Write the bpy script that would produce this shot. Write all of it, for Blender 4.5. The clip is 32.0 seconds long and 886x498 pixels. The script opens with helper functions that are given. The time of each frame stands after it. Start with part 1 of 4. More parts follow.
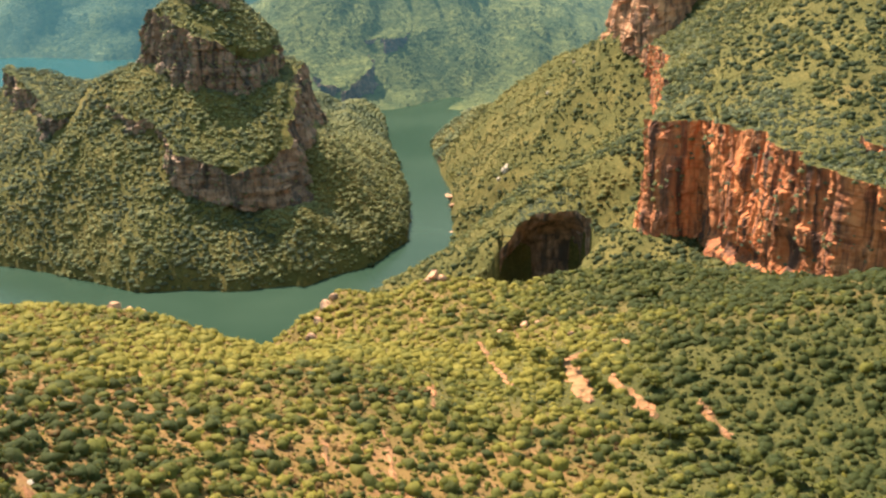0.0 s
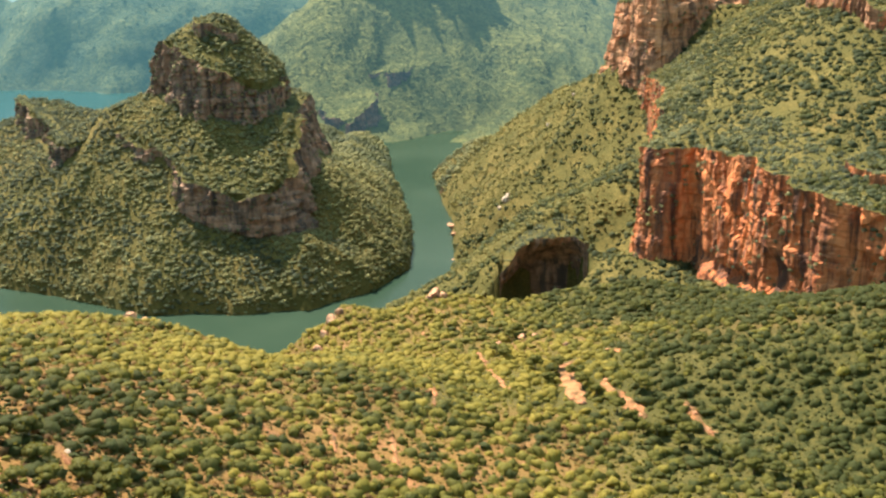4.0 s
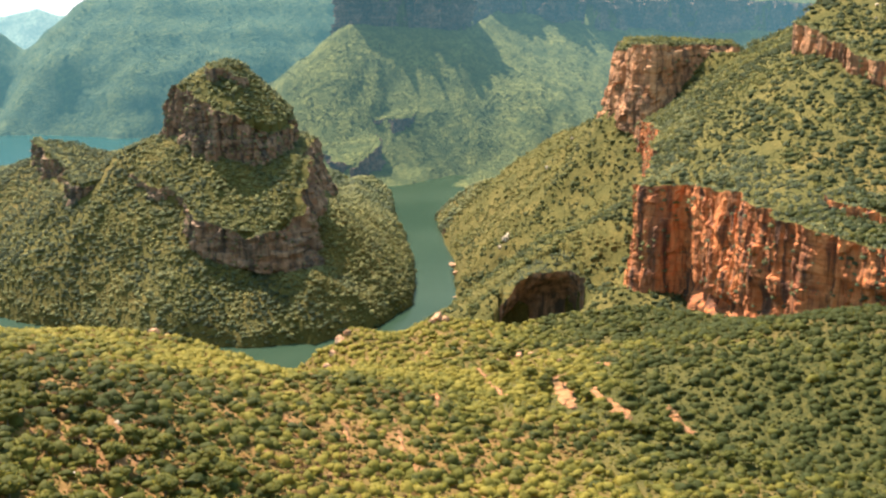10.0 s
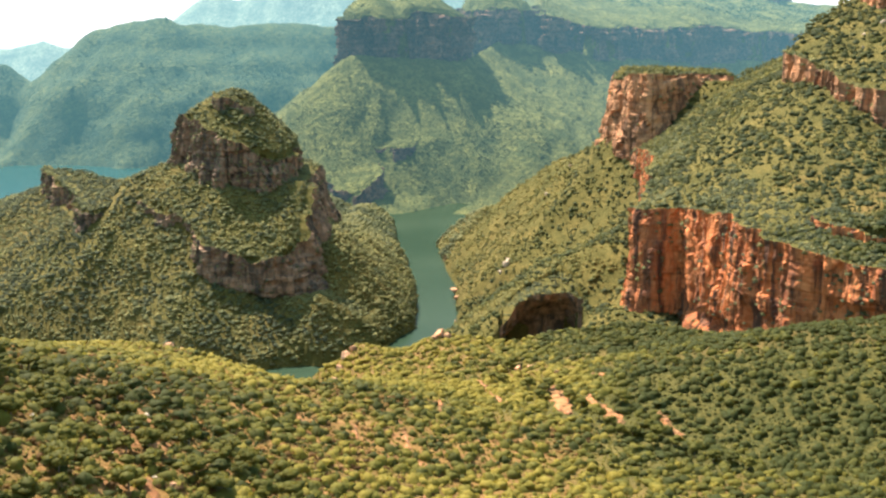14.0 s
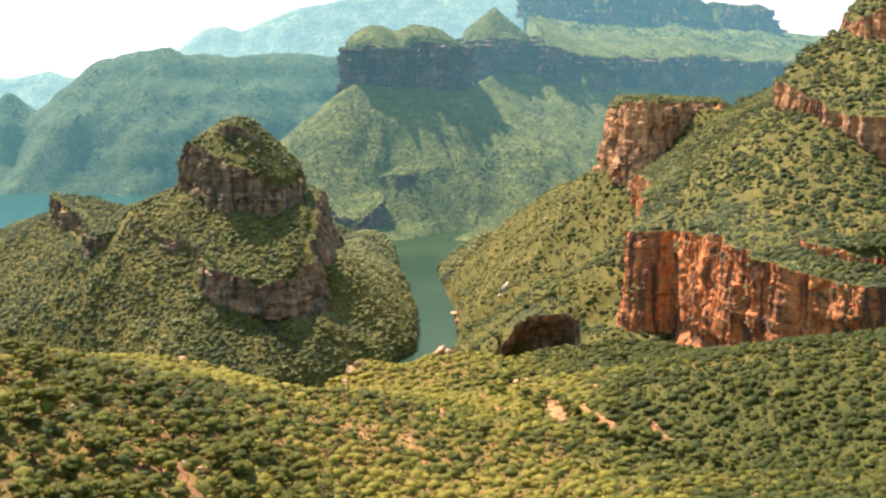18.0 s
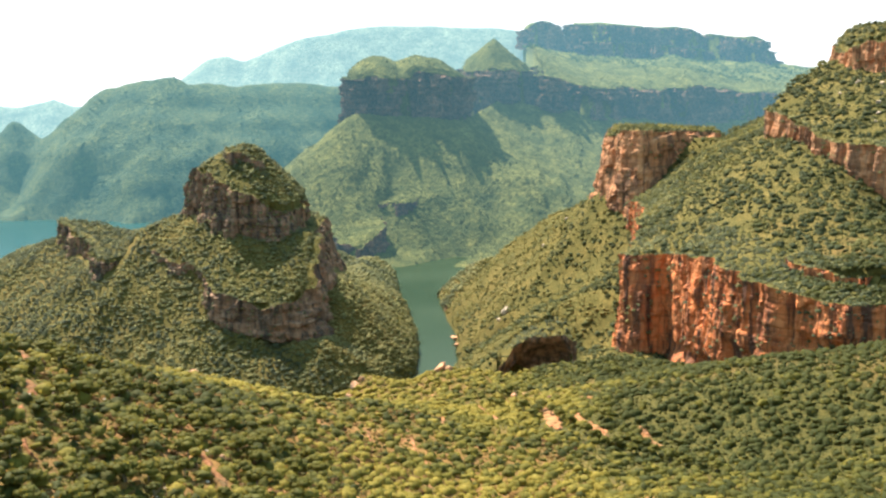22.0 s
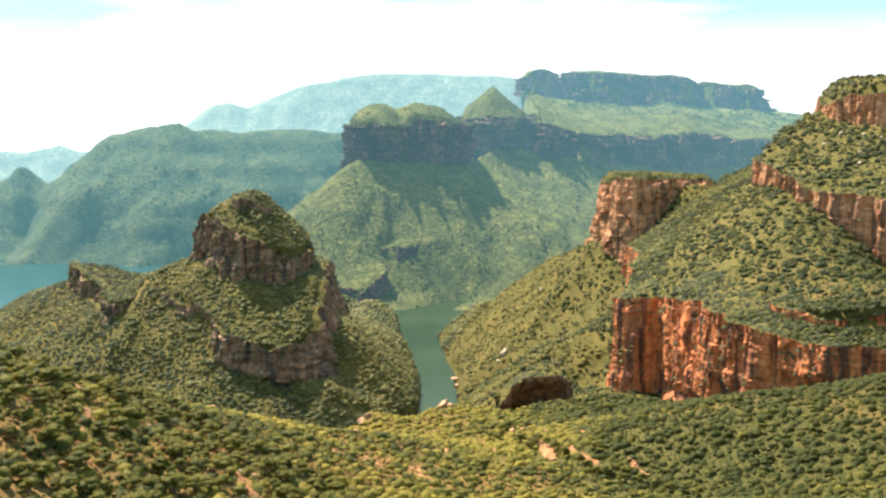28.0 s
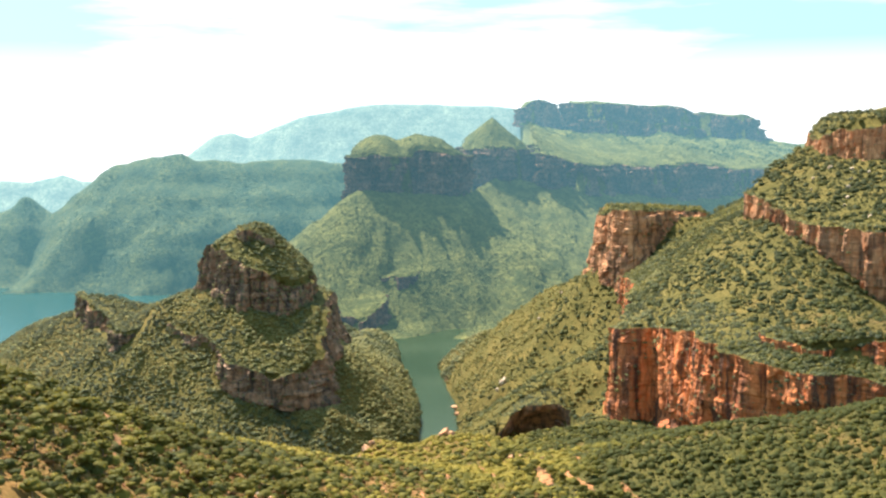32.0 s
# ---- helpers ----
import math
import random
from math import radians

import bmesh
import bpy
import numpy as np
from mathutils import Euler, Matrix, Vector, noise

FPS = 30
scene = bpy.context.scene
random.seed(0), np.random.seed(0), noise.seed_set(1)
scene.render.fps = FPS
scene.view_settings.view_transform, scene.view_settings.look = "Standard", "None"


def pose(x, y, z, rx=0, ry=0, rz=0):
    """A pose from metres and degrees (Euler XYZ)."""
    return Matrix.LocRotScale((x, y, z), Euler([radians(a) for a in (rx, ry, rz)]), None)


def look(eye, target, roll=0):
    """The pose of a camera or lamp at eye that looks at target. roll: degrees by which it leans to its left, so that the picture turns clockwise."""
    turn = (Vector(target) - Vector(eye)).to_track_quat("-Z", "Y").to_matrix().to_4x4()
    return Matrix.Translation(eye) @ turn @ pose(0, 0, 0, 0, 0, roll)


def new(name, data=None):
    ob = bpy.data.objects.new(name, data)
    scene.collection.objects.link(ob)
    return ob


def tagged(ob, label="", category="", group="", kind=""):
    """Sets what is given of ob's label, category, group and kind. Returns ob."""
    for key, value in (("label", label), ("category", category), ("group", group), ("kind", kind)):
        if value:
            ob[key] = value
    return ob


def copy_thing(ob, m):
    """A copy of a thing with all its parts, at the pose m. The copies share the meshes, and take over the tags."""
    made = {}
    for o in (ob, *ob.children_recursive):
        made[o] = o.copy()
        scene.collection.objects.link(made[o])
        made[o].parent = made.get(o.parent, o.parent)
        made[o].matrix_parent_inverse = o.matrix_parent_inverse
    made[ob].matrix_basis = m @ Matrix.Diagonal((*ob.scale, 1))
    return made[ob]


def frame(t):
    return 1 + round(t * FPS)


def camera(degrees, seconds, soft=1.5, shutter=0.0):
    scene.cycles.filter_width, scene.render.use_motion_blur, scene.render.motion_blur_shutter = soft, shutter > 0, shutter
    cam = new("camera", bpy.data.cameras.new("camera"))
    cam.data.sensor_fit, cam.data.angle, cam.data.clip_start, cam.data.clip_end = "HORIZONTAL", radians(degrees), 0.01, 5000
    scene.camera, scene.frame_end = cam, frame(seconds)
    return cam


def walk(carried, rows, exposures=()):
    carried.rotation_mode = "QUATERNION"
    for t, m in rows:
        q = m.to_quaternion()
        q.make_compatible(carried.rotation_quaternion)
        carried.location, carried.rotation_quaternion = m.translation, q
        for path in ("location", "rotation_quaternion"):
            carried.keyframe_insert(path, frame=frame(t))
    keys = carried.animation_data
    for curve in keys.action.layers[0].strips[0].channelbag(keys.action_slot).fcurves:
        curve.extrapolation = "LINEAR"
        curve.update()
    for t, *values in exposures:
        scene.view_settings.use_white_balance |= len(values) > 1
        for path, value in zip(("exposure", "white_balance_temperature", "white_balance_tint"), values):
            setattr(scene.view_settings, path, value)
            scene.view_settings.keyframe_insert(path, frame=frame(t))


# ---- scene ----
cam = camera(42.0, 32.0, soft=2.4)
# seconds, eye x, y, z, heading, tilt, roll
PATH = [
    (0, -0.0, -0.0, 460.0, -0.00, -17.47, -1.10),
    (1, 0.1, -8.8, 459.2, 0.01, -17.03, -1.01),
    (2, 0.1, -17.4, 458.5, 0.03, -16.58, -0.94),
    (3, 0.1, -26.1, 457.8, 0.05, -16.12, -0.88),
    (4, 0.0, -34.7, 457.2, 0.06, -15.66, -0.82),
    (5, -0.1, -43.4, 456.7, 0.07, -15.22, -0.76),
    (6, -0.2, -52.1, 456.2, 0.08, -14.78, -0.71),
    (7, -0.3, -61.0, 455.7, 0.09, -14.37, -0.65),
    (8, -0.5, -69.9, 455.1, 0.10, -13.97, -0.61),
    (9, -0.7, -78.9, 454.6, 0.10, -13.58, -0.57),
    (10, -0.8, -88.0, 454.1, 0.11, -13.20, -0.55),
    (11, -1.0, -97.0, 453.7, 0.12, -12.81, -0.56),
    (12, -1.1, -106.1, 453.4, 0.13, -12.43, -0.60),
    (13, -1.2, -115.2, 453.2, 0.14, -12.04, -0.65),
    (14, -1.4, -124.4, 453.2, 0.15, -11.67, -0.69),
    (15, -1.5, -133.7, 453.2, 0.16, -11.30, -0.71),
    (16, -1.8, -143.2, 453.3, 0.15, -10.95, -0.71),
    (17, -2.0, -152.8, 453.2, 0.15, -10.59, -0.68),
    (18, -2.2, -162.3, 453.0, 0.14, -10.22, -0.65),
    (19, -2.4, -171.7, 452.5, 0.13, -9.85, -0.60),
    (20, -2.6, -181.1, 452.0, 0.12, -9.47, -0.56),
    (21, -2.9, -190.5, 451.4, 0.11, -9.09, -0.52),
    (22, -3.2, -199.9, 451.1, 0.11, -8.72, -0.51),
    (23, -3.5, -209.4, 451.0, 0.11, -8.36, -0.51),
    (24, -4.0, -219.0, 451.5, 0.11, -8.00, -0.51),
    (25, -4.5, -228.6, 452.7, 0.11, -7.64, -0.50),
    (26, -5.0, -238.3, 454.7, 0.09, -7.28, -0.47),
    (27, -5.5, -248.2, 457.2, 0.06, -6.92, -0.44),
    (28, -6.0, -258.0, 459.9, 0.04, -6.56, -0.42),
    (29, -6.4, -267.7, 462.5, 0.03, -6.22, -0.41),
    (30, -6.8, -277.4, 464.9, 0.02, -5.88, -0.42),
    (31, -7.1, -287.0, 467.2, 0.01, -5.55, -0.44),
    (32, -7.4, -296.5, 469.4, -0.00, -5.20, -0.47),
]


def eye_pose(x, y, z, yaw, pitch, roll):
    a, b = radians(yaw), radians(pitch)
    way = Vector((-math.sin(a) * math.cos(b), math.cos(a) * math.cos(b), math.sin(b)))
    return look((x, y, z), Vector((x, y, z)) + way, roll)


walk(cam, [(row[0], eye_pose(*row[1:])) for row in PATH], [(0.0, 1.72), (32.0, 1.80)])

# ---- sky and sun ----
SUN_AZ, SUN_EL = radians(-38), radians(54)      # heading from +y, clockwise positive
world = bpy.data.worlds.new("sky")
scene.world = world
world.use_nodes = True
wn, wl = world.node_tree.nodes, world.node_tree.links
wn.clear()
w_out = wn.new("ShaderNodeOutputWorld")
w_bg = wn.new("ShaderNodeBackground")
w_sky = wn.new("ShaderNodeTexSky")
w_sky.sky_type = 'NISHITA'
w_sky.sun_disc = False
w_sky.sun_elevation = SUN_EL
w_sky.sun_rotation = SUN_AZ
w_sky.dust_density = 2.0
w_co = wn.new("ShaderNodeTexCoord")
w_map = wn.new("ShaderNodeMapping")
w_map.inputs["Scale"].default_value = (1.6, 1.6, 12.0)
w_noise = wn.new("ShaderNodeTexNoise")
w_noise.inputs["Scale"].default_value = 1.7
w_noise.inputs["Detail"].default_value = 7.0
w_noise.inputs["Roughness"].default_value = 0.55
w_ramp = wn.new("ShaderNodeValToRGB")
w_ramp.color_ramp.elements[0].position = 0.42
w_ramp.color_ramp.elements[1].position = 0.60
w_mix = wn.new("ShaderNodeMixRGB")
w_mix.inputs["Color2"].default_value = (3.5, 3.6, 3.65, 1)
wl.new(w_co.outputs["Generated"], w_map.inputs["Vector"])
wl.new(w_map.outputs["Vector"], w_noise.inputs["Vector"])
w_sep = wn.new("ShaderNodeSeparateXYZ")
wl.new(w_co.outputs["Generated"], w_sep.inputs["Vector"])
w_side = wn.new("ShaderNodeMath")                # the cover thins out to both sides
w_side.operation = 'ABSOLUTE'
wl.new(w_sep.outputs["X"], w_side.inputs[0])
w_thin = wn.new("ShaderNodeMapRange")
for key, val in (("From Min", 0.12), ("From Max", 0.34), ("To Min", -0.06), ("To Max", 0.13)):
    w_thin.inputs[key].default_value = val
wl.new(w_side.outputs["Value"], w_thin.inputs["Value"])
w_cover = wn.new("ShaderNodeMath")
w_cover.operation = 'SUBTRACT'
wl.new(w_noise.outputs["Fac"], w_cover.inputs[0])
wl.new(w_thin.outputs["Result"], w_cover.inputs[1])
wl.new(w_cover.outputs["Value"], w_ramp.inputs["Fac"])
w_low = wn.new("ShaderNodeMapRange")              # cloud banks lie low; unseen cover overhead is added for fill light
for key, val in (("From Min", 0.18), ("From Max", 0.5), ("To Min", 1.0), ("To Max", 0.45)):
    w_low.inputs[key].default_value = val
wl.new(w_sep.outputs["Z"], w_low.inputs["Value"])
w_fac = wn.new("ShaderNodeMath")
w_fac.operation = 'MULTIPLY'
w_hor = wn.new("ShaderNodeMapRange")              # white haze right over the ridges
for key, val in (("From Min", 0.03), ("From Max", 0.085), ("To Min", 1.0), ("To Max", 0.0)):
    w_hor.inputs[key].default_value = val
wl.new(w_sep.outputs["Z"], w_hor.inputs["Value"])
w_max = wn.new("ShaderNodeMath")
w_max.operation = 'MAXIMUM'
wl.new(w_ramp.outputs["Color"], w_max.inputs[0])
wl.new(w_hor.outputs["Result"], w_max.inputs[1])
wl.new(w_max.outputs["Value"], w_fac.inputs[0])
wl.new(w_low.outputs["Result"], w_fac.inputs[1])
wl.new(w_fac.outputs["Value"], w_mix.inputs["Fac"])
w_lift = wn.new("ShaderNodeMixRGB")              # thin high haze brightens the blue
w_lift.inputs["Fac"].default_value = 0.9
w_lift.inputs["Color2"].default_value = (0.95, 1.85, 2.05, 1)
wl.new(w_sky.outputs["Color"], w_lift.inputs["Color1"])
wl.new(w_lift.outputs["Color"], w_mix.inputs["Color1"])
wl.new(w_mix.outputs["Color"], w_bg.inputs["Color"])
w_bg.inputs["Strength"].default_value = 0.145
wl.new(w_bg.outputs["Background"], w_out.inputs["Surface"])

sun = new("sun", bpy.data.lights.new("sun", 'SUN'))
sun.data.energy = 5.0
sun.data.angle = radians(0.6)
sun.data.color = (1.0, 0.88, 0.69)
sun_way = Vector((math.sin(SUN_AZ) * math.cos(SUN_EL), math.cos(SUN_AZ) * math.cos(SUN_EL), math.sin(SUN_EL)))
sun.matrix_world = look(sun_way * 900, (0, 0, 0))


# ---- materials ----
class Mat:
    """A small writer of node materials."""

    def __init__(self, name):
        self.m = bpy.data.materials.new(name)
        self.m.use_nodes = True
        self.n, self.l = self.m.node_tree.nodes, self.m.node_tree.links
        self.bsdf = self.n["Principled BSDF"]
        self.out = self.n["Material Output"]
        self.co = self.n.new("ShaderNodeTexCoord").outputs["Object"]

    def mapped(self, scale):
        q = self.n.new("ShaderNodeMapping")
        q.inputs["Scale"].default_value = scale
        self.l.new(self.co, q.inputs["Vector"])
        return q.outputs["Vector"]

    def noise(self, scale, detail=4.0, rough=0.6, stretch=None):
        q = self.n.new("ShaderNodeTexNoise")
        q.inputs["Scale"].default_value = scale
        q.inputs["Detail"].default_value = detail
        q.inputs["Roughness"].default_value = rough
        self.l.new(self.mapped(stretch) if stretch else self.co, q.inputs["Vector"])
        return q.outputs["Fac"]

    def voronoi(self, scale, stretch=None, feature='F1'):
        q = self.n.new("ShaderNodeTexVoronoi")
        q.feature = feature
        q.inputs["Scale"].default_value = scale
        self.l.new(self.mapped(stretch) if stretch else self.co, q.inputs["Vector"])
        return q.outputs["Distance"]

    def ramp(self, fac, stops):
        q = self.n.new("ShaderNodeValToRGB")
        e = q.color_ramp.elements
        while len(e) < len(stops):
            e.new(0.5)
        for k, (pos, col) in zip(e, stops):
            k.position = pos
            k.color = (*col, 1) if len(col) == 3 else col
        self.l.new(fac, q.inputs["Fac"])
        return q.outputs["Color"]

    def mix(self, fac, a, b, mode='MIX'):
        q = self.n.new("ShaderNodeMixRGB")
        q.blend_type = mode
        for key, v in (("Fac", fac), ("Color1", a), ("Color2", b)):
            if isinstance(v, (int, float)):
                q.inputs[key].default_value = v
            elif isinstance(v, tuple):
                q.inputs[key].default_value = (*v, 1)
            else:
                self.l.new(v, q.inputs[key])
        return q.outputs["Color"]

    def attr(self, name):
        q = self.n.new("ShaderNodeAttribute")
        q.attribute_name = name
        return q.outputs["Fac"]

    def bump(self, height, strength, distance):
        q = self.n.new("ShaderNodeBump")
        q.inputs["Strength"].default_value = strength
        q.inputs["Distance"].default_value = distance
        self.l.new(height, q.inputs["Height"])
        self.l.new(q.outputs["Normal"], self.bsdf.inputs["Normal"])

    def done(self, colour, rough=0.85, spec=0.2):
        if isinstance(colour, tuple):
            self.bsdf.inputs["Base Color"].default_value = (*colour, 1)
        else:
            self.l.new(colour, self.bsdf.inputs["Base Color"])
        self.bsdf.inputs["Roughness"].default_value = rough
        self.bsdf.inputs["Specular IOR Level"].default_value = spec
        return self.m


def ground_material():
    m = Mat("bush_ground")
    grass = m.ramp(m.noise(0.02, 6, 0.65), [(0.34, (0.058, 0.055, 0.017)), (0.5, (0.096, 0.080, 0.024)), (0.66, (0.152, 0.114, 0.036))])
    grass = m.mix(m.ramp(m.noise(0.30, 6, 0.75), [(0.43, (0, 0, 0)), (0.60, (0.85, 0.85, 0.85))]), grass, (0.054, 0.052, 0.015))
    grass = m.mix(m.attr("lush"), grass, m.ramp(m.noise(0.25, 5, 0.7), [(0.4, (0.034, 0.038, 0.012)), (0.62, (0.082, 0.070, 0.020))]))
    soil = m.ramp(m.noise(0.12, 5), [(0.35, (0.21, 0.086, 0.038)), (0.65, (0.31, 0.165, 0.085))])
    bare = m.ramp(m.noise(0.055, 6, 0.65), [(0.50, (0, 0, 0)), (0.62, (0.85, 0.85, 0.85))])
    bare = m.mix(1.0, bare, m.attr("dry"), 'MULTIPLY')
    straw = m.mix(m.attr("dry"), grass, m.ramp(m.noise(0.2, 4), [(0.3, (0.145, 0.082, 0.026)), (0.7, (0.25, 0.132, 0.048))]))
    col = m.mix(bare, straw, soil)
    m.bump(m.noise(0.5, 6, 0.7), 0.9, 1.2)
    return m.done(col, 0.95, 0.1)


def foliage_material(name, dark, mid, light, cell=0.9, thin_share=0.42):
    m = Mat(name)
    tint = m.attr("tint")
    col = m.ramp(tint, [(0.0, dark), (0.5, mid), (1.0, light)])
    leaf = m.noise(cell, 4, 0.7)
    col = m.mix(m.ramp(leaf, [(0.35, (0, 0, 0)), (0.65, (1, 1, 1))]), m.mix(0.35, col, dark), col)
    m.bump(leaf, 0.6, 0.8)
    thin = m.n.new("ShaderNodeBsdfTranslucent")
    both = m.n.new("ShaderNodeMixShader")
    both.inputs["Fac"].default_value = thin_share
    m.l.new(m.mix(0.5, col, light), thin.inputs["Color"])
    m.l.new(m.bsdf.outputs["BSDF"], both.inputs[1])
    m.l.new(thin.outputs["BSDF"], both.inputs[2])
    m.l.new(both.outputs["Shader"], m.out.inputs["Surface"])
    return m.done(col, 0.7, 0.15)


def rock_material(name, main, pale, stain, streak=0.5):
    m = Mat(name)
    base = m.ramp(m.noise(0.06, 6, 0.6), [(0.3, main), (0.7, pale)])
    blocks = m.noise(0.22, 5, 0.7, (1, 1, 0.8))
    base = m.mix(m.ramp(blocks, [(0.42, (0, 0, 0)), (0.7, (0.7, 0.7, 0.7))]), base, pale)
    drip = m.ramp(m.noise(0.10, 6, 0.68, (1, 1, 0.09)), [(0.46, (0, 0, 0)), (0.60, (streak, streak, streak))])
    col = m.mix(drip, base, stain)
    wide = m.ramp(m.noise(0.028, 4, 0.6, (1, 1, 0.25)), [(0.52, (0, 0, 0)), (0.66, (0.55 * streak, 0.55 * streak, 0.55 * streak))])
    col = m.mix(wide, col, stain)
    strata = m.noise(0.2, 4, 0.6, (0.12, 0.12, 1.6))
    col = m.mix(m.ramp(strata, [(0.56, (0, 0, 0)), (0.66, (0.45, 0.45, 0.45))]), col, stain)
    joint = m.ramp(m.voronoi(0.10, (1, 1, 0.22), 'DISTANCE_TO_EDGE'), [(0.0, (0.45, 0.45, 0.45)), (0.07, (0, 0, 0))])
    col = m.mix(m.mix(1.0, joint, (0.7, 0.7, 0.7), 'MULTIPLY'), col, stain)
    grain = m.mix(0.5, m.noise(0.35, 7, 0.7, (1, 1, 0.5)), m.noise(0.25, 4, 0.6, (0.2, 0.2, 2)))
    m.bump(grain, 1.0, 3.0)
    return m.done(col, 0.9, 0.15)


def far_material(name, dark, light, haze_tint, glow):
    """Slopes and crags kilometres away: bluish-green cover, with blue haze painted on as emission."""
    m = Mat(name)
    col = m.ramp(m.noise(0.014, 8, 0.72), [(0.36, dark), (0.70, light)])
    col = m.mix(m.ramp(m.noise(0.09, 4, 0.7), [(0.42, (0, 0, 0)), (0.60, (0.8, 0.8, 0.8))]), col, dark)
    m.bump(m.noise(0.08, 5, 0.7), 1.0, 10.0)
    m.bsdf.inputs["Emission Color"].default_value = (*haze_tint, 1)
    depth = m.n.new("ShaderNodeSeparateXYZ")     # the painted haze glows stronger with the distance
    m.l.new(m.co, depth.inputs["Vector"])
    haze_glow = m.n.new("ShaderNodeMapRange")
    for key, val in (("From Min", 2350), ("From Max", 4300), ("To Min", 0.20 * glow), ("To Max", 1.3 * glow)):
        haze_glow.inputs[key].default_value = val
    m.l.new(depth.outputs["Y"], haze_glow.inputs["Value"])
    m.l.new(haze_glow.outputs["Result"], m.bsdf.inputs["Emission Strength"])
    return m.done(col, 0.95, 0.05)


def water_material():
    m = Mat("lake_water")
    col = m.ramp(m.noise(0.004, 3), [(0.35, (0.018, 0.036, 0.024)), (0.65, (0.028, 0.048, 0.033))])
    place = m.n.new("ShaderNodeSeparateXYZ")     # bluer out in the lake: reflected sky and haze painted into the colour
    m.l.new(m.co, place.inputs["Vector"])
    far_in = m.n.new("ShaderNodeMapRange")
    for key, val in (("From Min", -550), ("From Max", -950), ("To Min", 0.0), ("To Max", 1.0)):
        far_in.inputs[key].default_value = val
    m.l.new(place.outputs["X"], far_in.inputs["Value"])
    col = m.mix(far_in.outputs["Result"], col, (0.016, 0.062, 0.075))
    m.bump(m.noise(0.25, 4, 0.6), 0.12, 0.4)
    return m.done(col, 0.25, 0.06)


GROUND = ground_material()
LEAF_NEAR = foliage_material("bushveld_leaves", (0.044, 0.054, 0.014), (0.158, 0.144, 0.026), (0.305, 0.240, 0.043))
LEAF_DRY = foliage_material("dry_twigs", (0.085, 0.046, 0.017), (0.205, 0.110, 0.037), (0.31, 0.185, 0.062))
# blue raised in these leaf colours to stand in for haze
LEAF_HILL = foliage_material("woodland_leaves", (0.070, 0.092, 0.064), (0.168, 0.186, 0.102), (0.31, 0.285, 0.126), 0.6, 0.58)
LEAF_GORGE = foliage_material("grassy_bush_leaves", (0.040, 0.054, 0.024), (0.094, 0.102, 0.036), (0.205, 0.178, 0.056), 0.6)
RED_ROCK = rock_material("red_quartzite", (0.50, 0.118, 0.038), (0.60, 0.225, 0.092), (0.075, 0.040, 0.032), 0.95)
ORANGE_ROCK = rock_material("orange_quartzite", (0.40, 0.145, 0.066), (0.53, 0.275, 0.15), (0.070, 0.046, 0.038), 0.8)
PINK_ROCK = rock_material("weathered_quartzite", (0.46, 0.20, 0.105), (0.58, 0.36, 0.23), (0.075, 0.055, 0.05), 0.7)
BANK_ROCK = rock_material("maroon_bank_rock", (0.21, 0.082, 0.055), (0.38, 0.20, 0.13), (0.06, 0.038, 0.034), 0.8)
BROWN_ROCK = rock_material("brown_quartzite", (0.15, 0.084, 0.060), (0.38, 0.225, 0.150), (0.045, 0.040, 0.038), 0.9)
PALE_ROCK = rock_material("pale_boulder_rock", (0.42, 0.30, 0.22), (0.55, 0.46, 0.38), (0.16, 0.12, 0.10), 0.4)
RIDGE_SOIL = rock_material("dark_red_soil", (0.20, 0.072, 0.030), (0.29, 0.125, 0.060), (0.09, 0.060, 0.026), 0.9)
SOIL = rock_material("bare_red_soil", (0.30, 0.108, 0.042), (0.43, 0.205, 0.098), (0.11, 0.064, 0.028), 0.95)
WATER = water_material()
# last two values: colour and strength of the emitted haze
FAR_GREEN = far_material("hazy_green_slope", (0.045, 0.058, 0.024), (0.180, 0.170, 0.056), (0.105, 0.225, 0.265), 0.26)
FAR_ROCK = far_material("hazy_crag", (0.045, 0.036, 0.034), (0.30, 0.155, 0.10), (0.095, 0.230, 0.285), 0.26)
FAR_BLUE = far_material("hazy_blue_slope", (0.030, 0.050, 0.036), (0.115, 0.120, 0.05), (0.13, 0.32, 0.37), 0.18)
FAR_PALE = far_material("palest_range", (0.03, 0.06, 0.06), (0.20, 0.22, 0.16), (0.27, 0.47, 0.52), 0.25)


# ---- the land's shape ----
def lattice(ix, iy, seed):
    h = (ix.astype(np.int64) * 374761393 + iy.astype(np.int64) * 668265263 + seed * 974634777) & 0x7FFFFFFF
    h = ((h ^ (h >> 13)) * 1274126177) & 0x7FFFFFFF
    return ((h ^ (h >> 16)) & 0xFFFF) / 65535.0


def value_noise(x, y, seed=0):
    x, y = np.asarray(x, float), np.asarray(y, float)
    ix, iy = np.floor(x), np.floor(y)
    u, v = x - ix, y - iy
    u, v = u * u * (3 - 2 * u), v * v * (3 - 2 * v)
    a, b = lattice(ix, iy, seed), lattice(ix + 1, iy, seed)
    c, d = lattice(ix, iy + 1, seed), lattice(ix + 1, iy + 1, seed)
    return (a * (1 - u) + b * u) * (1 - v) + (c * (1 - u) + d * u) * v - 0.5


def fbm(x, y, size, octaves=4, seed=0):
    out, amp = 0.0, 1.0
    for k in range(octaves):
        out = out + amp * value_noise(x / size + 17.3 * k, y / size - 9.1 * k, seed + k)
        size, amp = size / 2.03, amp * 0.5
    return out


